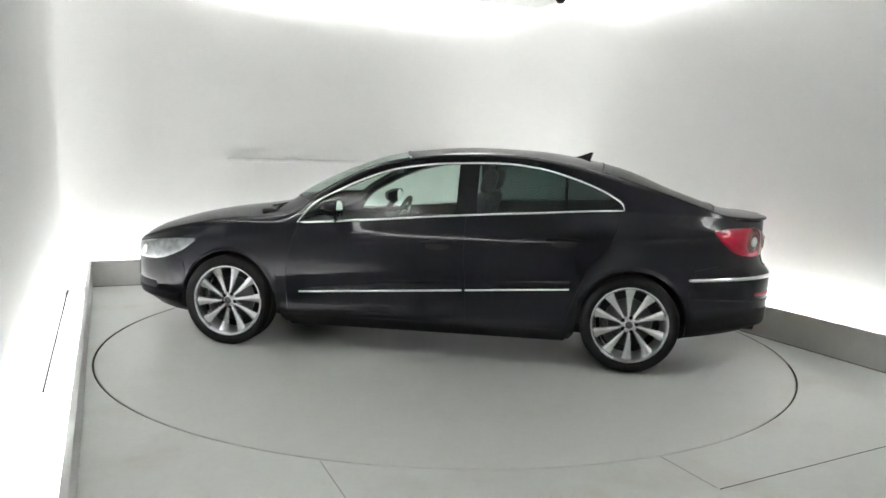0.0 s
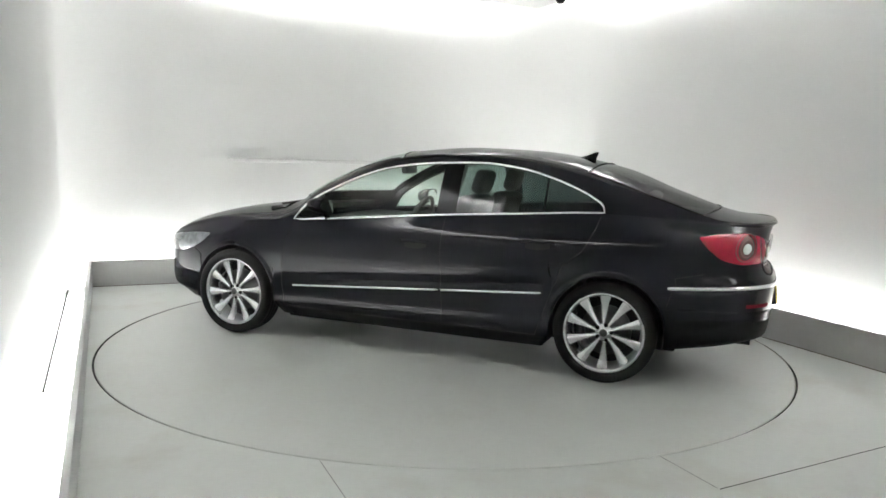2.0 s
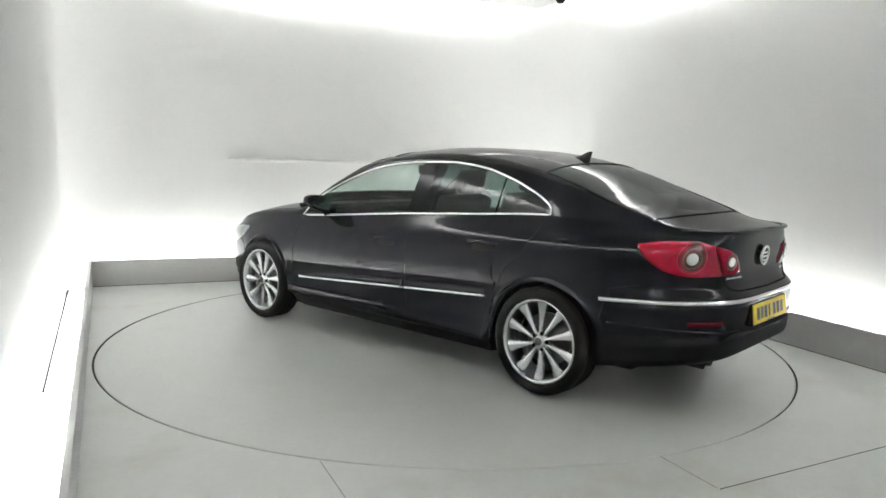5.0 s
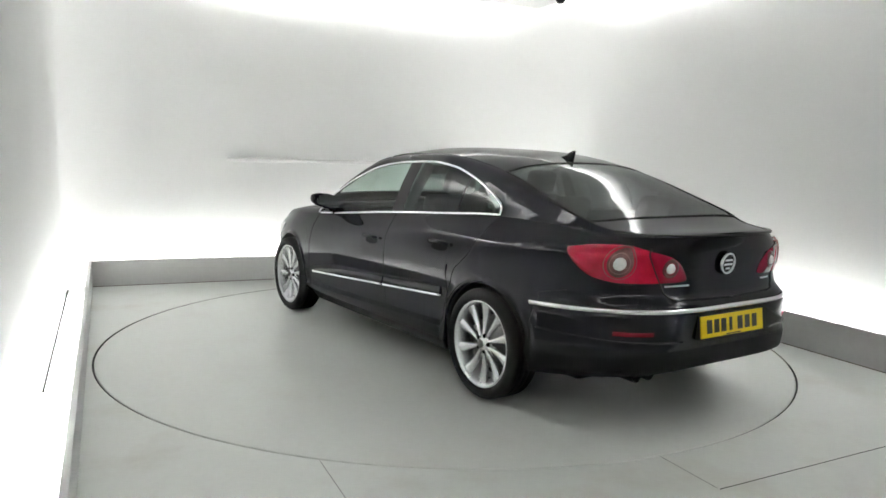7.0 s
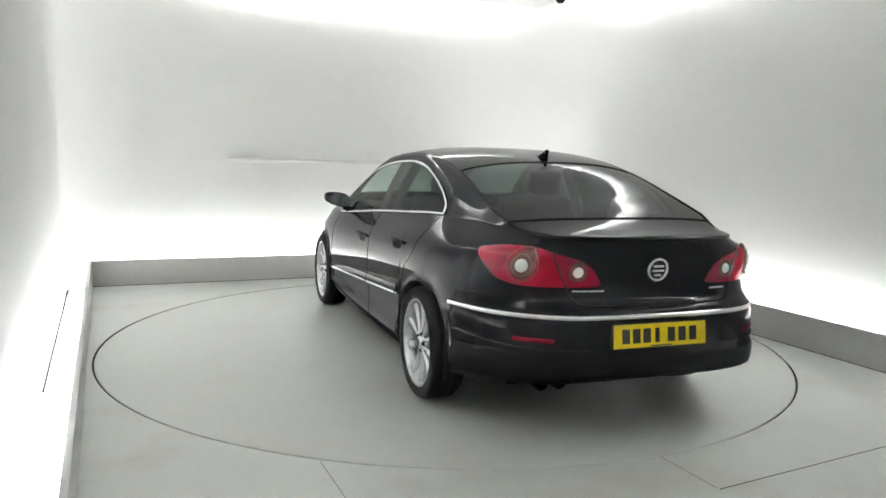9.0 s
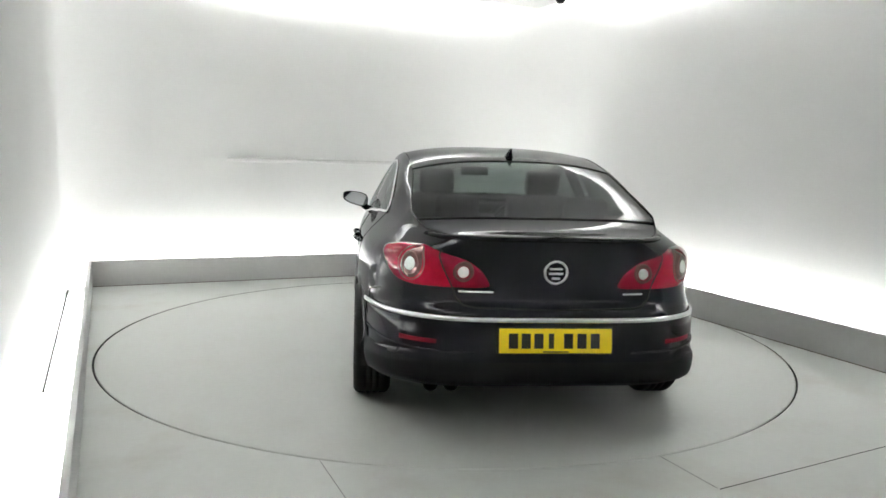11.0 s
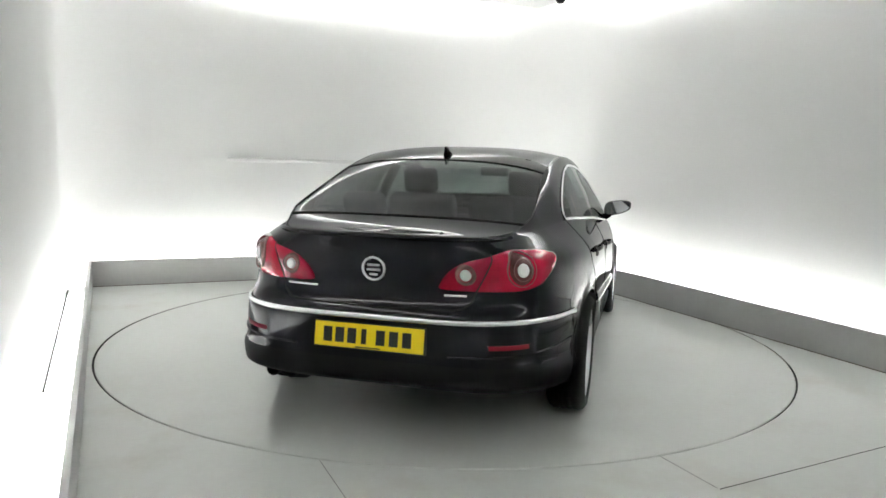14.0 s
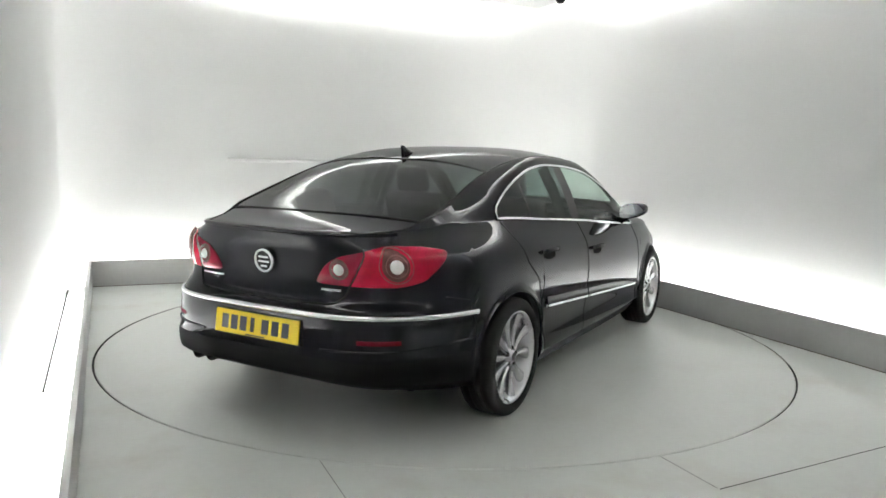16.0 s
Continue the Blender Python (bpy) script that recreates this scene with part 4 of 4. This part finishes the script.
    for side, s, w, z in ((1, 0.36, 0.080, 0.741), (-1, 0.375, 0.050, 0.736)):
        skin("model_badge", tail, s - w, s + w, lambda q: z - 0.0042, lambda q: z + 0.0042, M_BADGE, side, 0.002, 0.002, 10, 2, "small silver badge strip", PANELS["boot_lid", 0])
    # aerial
    vs, fs = [], []
    n = 10
    for i in range(n + 1):
        t = i / n
        x = 0.07 - 0.13 * t
        h = 0.074 * t ** 1.4 if t < 0.86 else 0.074 * 0.81
        top_x = x - 0.012 * t
        w = 0.030 * math.sin(math.pi * min(1, 0.12 + t * 0.8)) + 0.004
        vs += [(x, w, -0.008), (top_x, 0.004, h), (top_x, -0.004, h), (x, -w, -0.008)]
    for i in range(n):
        for j in range(3):
            fs.append((i * 4 + j, i * 4 + j + 1, i * 4 + j + 5, i * 4 + j + 4))
    fs += [(0, 1, 2, 3), (n * 4 + 3, n * 4 + 2, n * 4 + 1, n * 4)]
    a = part("roof_aerial", mesh_of("roof_aerial", vs, fs, M_GLOSS, False), None, car, "black shark-fin roof aerial")
    a.matrix_basis = pose(-1.03, 0, 1.352, 0, -10, 0) @ Matrix.Diagonal((1.0, 1.15, 1.05, 1))


def build_front():
    hi = curve((0.44, 0.60, 0.85, 1.10, 1.22), (0.615, 0.655, 0.690, 0.716, 0.722))
    lo = curve((0.44, 0.60, 0.85, 1.10, 1.22), (0.575, 0.548, 0.555, 0.625, 0.705))
    for s in (1, -1):
        lamp = skin("headlamp", nose, 0.44, 1.22, lo, hi, M_HEAD, s, 0.008, 0.003, 26, 8, "clear swept-back headlamp")
        roundel("lamp_projector", nose, 0.72, 0.612, 0.0, 0.036, M_CLEAR, s, 0.013, lamp, 0.004)
        skin("fog_lamp_grille", nose, 0.50, 0.86, lambda q: 0.34, lambda q: 0.40 - 0.03 * (q - 0.5), M_VALANCE, s, 0.0, 0.0015, 10, 3)
        bar("wiper", [(1.16 - 0.02 * i, (0.55 - 0.07 * i) * s, 0.955 + 0.004 * i) for i in range(7)], 0.009, M_PLASTIC)
    skin("front_grille", nose, 0.0, 0.42, lambda q: 0.36, lambda q: 0.56, M_VALANCE, 1, 0.0, 0.0015, 10, 4)
    skin("front_grille", nose, 0.0, 0.42, lambda q: 0.36, lambda q: 0.56, M_VALANCE, -1, 0.0, 0.0015, 10, 4)
    part("cowl", box(bmesh.new(), 0.98, 1.22, -0.62, 0.62, 0.90, 0.935, 0.01), M_PLASTIC, car)


def build_cabin():
    part("cabin_floor", box(bmesh.new(), -1.3, 1.0, -0.74, 0.74, 0.27, 0.30), M_CABIN, car)

    def seat(name, x, y, w, back_h, lean):
        base = part(name, box(bmesh.new(), x - 0.26, x + 0.26, y - w, y + w, 0.36, 0.56, 0.05, 3), M_SEAT, car, "dark leather seat")
        shade(base)
        b = part("backrest", box(bmesh.new(), -0.06, 0.07, -w, w, 0.0, back_h, 0.05, 3), M_SEAT, base)
        b.matrix_basis = pose(x - 0.24, y, 0.50, 0, -lean, 0)
        shade(b)
        h = part("headrest", box(bmesh.new(), -0.045, 0.05, -0.12, 0.12, back_h + 0.02, back_h + 0.19, 0.045, 3), M_SEAT, base)
        h.matrix_basis = pose(x - 0.24, y, 0.50, 0, -lean, 0)
        shade(h)
        for d in (-0.05, 0.05):
            p = part("headrest_post", mesh_of("headrest_post", *tube([(0, d, back_h - 0.02), (0, d, back_h + 0.05)], 0.006, 6), M_STEEL), None, base)
            p.matrix_basis = h.matrix_basis
    for s in (1, -1):
        seat("front_seat", 0.06, 0.37 * s, 0.24, 0.60, 17)
        seat("rear_seat", -0.98, 0.36 * s, 0.27, 0.50, 24)
        part("door_card", box(bmesh.new(), -1.15, 0.80, 0.735 * s - 0.02, 0.735 * s + 0.02, 0.30, 0.84, 0.01), M_CABIN, car)
    dash = part("dashboard", box(bmesh.new(), 0.60, 1.02, -0.70, 0.70, 0.55, 0.85, 0.05, 3), M_CABIN, car)
    shade(dash)
    vs, fs = tube([(0, 0.185 * math.cos(a), 0.185 * math.sin(a)) for a in np.linspace(0, 2 * math.pi, 33)[:-1]], 0.016, 8, closed=True)
    w = part("steering_wheel", mesh_of("steering_wheel", vs, fs, M_SEAT), None, car, "black leather steering wheel")
    w.matrix_basis = pose(0.42, -0.37, 0.83, 0, -24, 0)
    part("wheel_boss", box(bmesh.new(), -0.02, 0.03, -0.17, 0.17, -0.05, 0.05, 0.02), M_CABIN, w)
    part("centre_console", box(bmesh.new(), -0.35, 0.65, -0.10, 0.10, 0.30, 0.60, 0.03), M_CABIN, car)
    part("parcel_shelf", box(bmesh.new(), -1.86, -1.30, -0.60, 0.60, 0.945, 0.965, 0.005), M_CABIN, car)
    m = part("rear_view_mirror", box(bmesh.new(), -0.02, 0.02, -0.11, 0.11, -0.035, 0.035, 0.015), M_CABIN, car)
    m.matrix_basis = pose(0.36, 0, 1.235)
    # seat-side pillar lining
    for s in (1, -1):
        part("pillar_lining", mesh_of("pillar_lining", *tube([(-0.27, 0.74 * s, 0.9), (-0.29, 0.66 * s, 1.12), (-0.31, 0.575 * s, 1.285)], 0.035, 8, 0.8), M_CABIN), None, car)


build_arches()
build_trim()
build_handles()
build_mirrors()
build_rear()
build_front()
build_cabin()

# ---- small fixture under the ceiling corner ----
def build_sensor():
    s = part("ceiling_sensor", mesh_of("ceiling_sensor", *lathe([(0.0, -0.05), (0.03, -0.045), (0.05, -0.02), (0.055, 0.0), (0.0, 0.0)], 24), M_PLASTIC))
    s.matrix_world = ROOM @ pose(4.60, 7.22, RAFT_Z, 90, 0, 0)
    shade(s)
    tagged(s, "small dark round sensor fixed under the ceiling", "sensor")


build_sensor()


def yaw(t):
    return 2.9855 - 0.1097 * t - 0.001113 * t * t + 0.2586e-4 * t ** 3


def motions():
    rows_car, rows_table = [], []
    for i in range(33):
        t = i * 0.5
        a = math.degrees(yaw(t))
        rows_table.append((t, pose(AXIS[0], AXIS[1], 0, 0, 0, a)))
        rows_car.append((t, pose(AXIS[0], AXIS[1], 0, 0, 0, a) @ pose(0.0757, -0.2473, 0)))
    walk(car, rows_car)
    walk(turntable, rows_table)


motions()
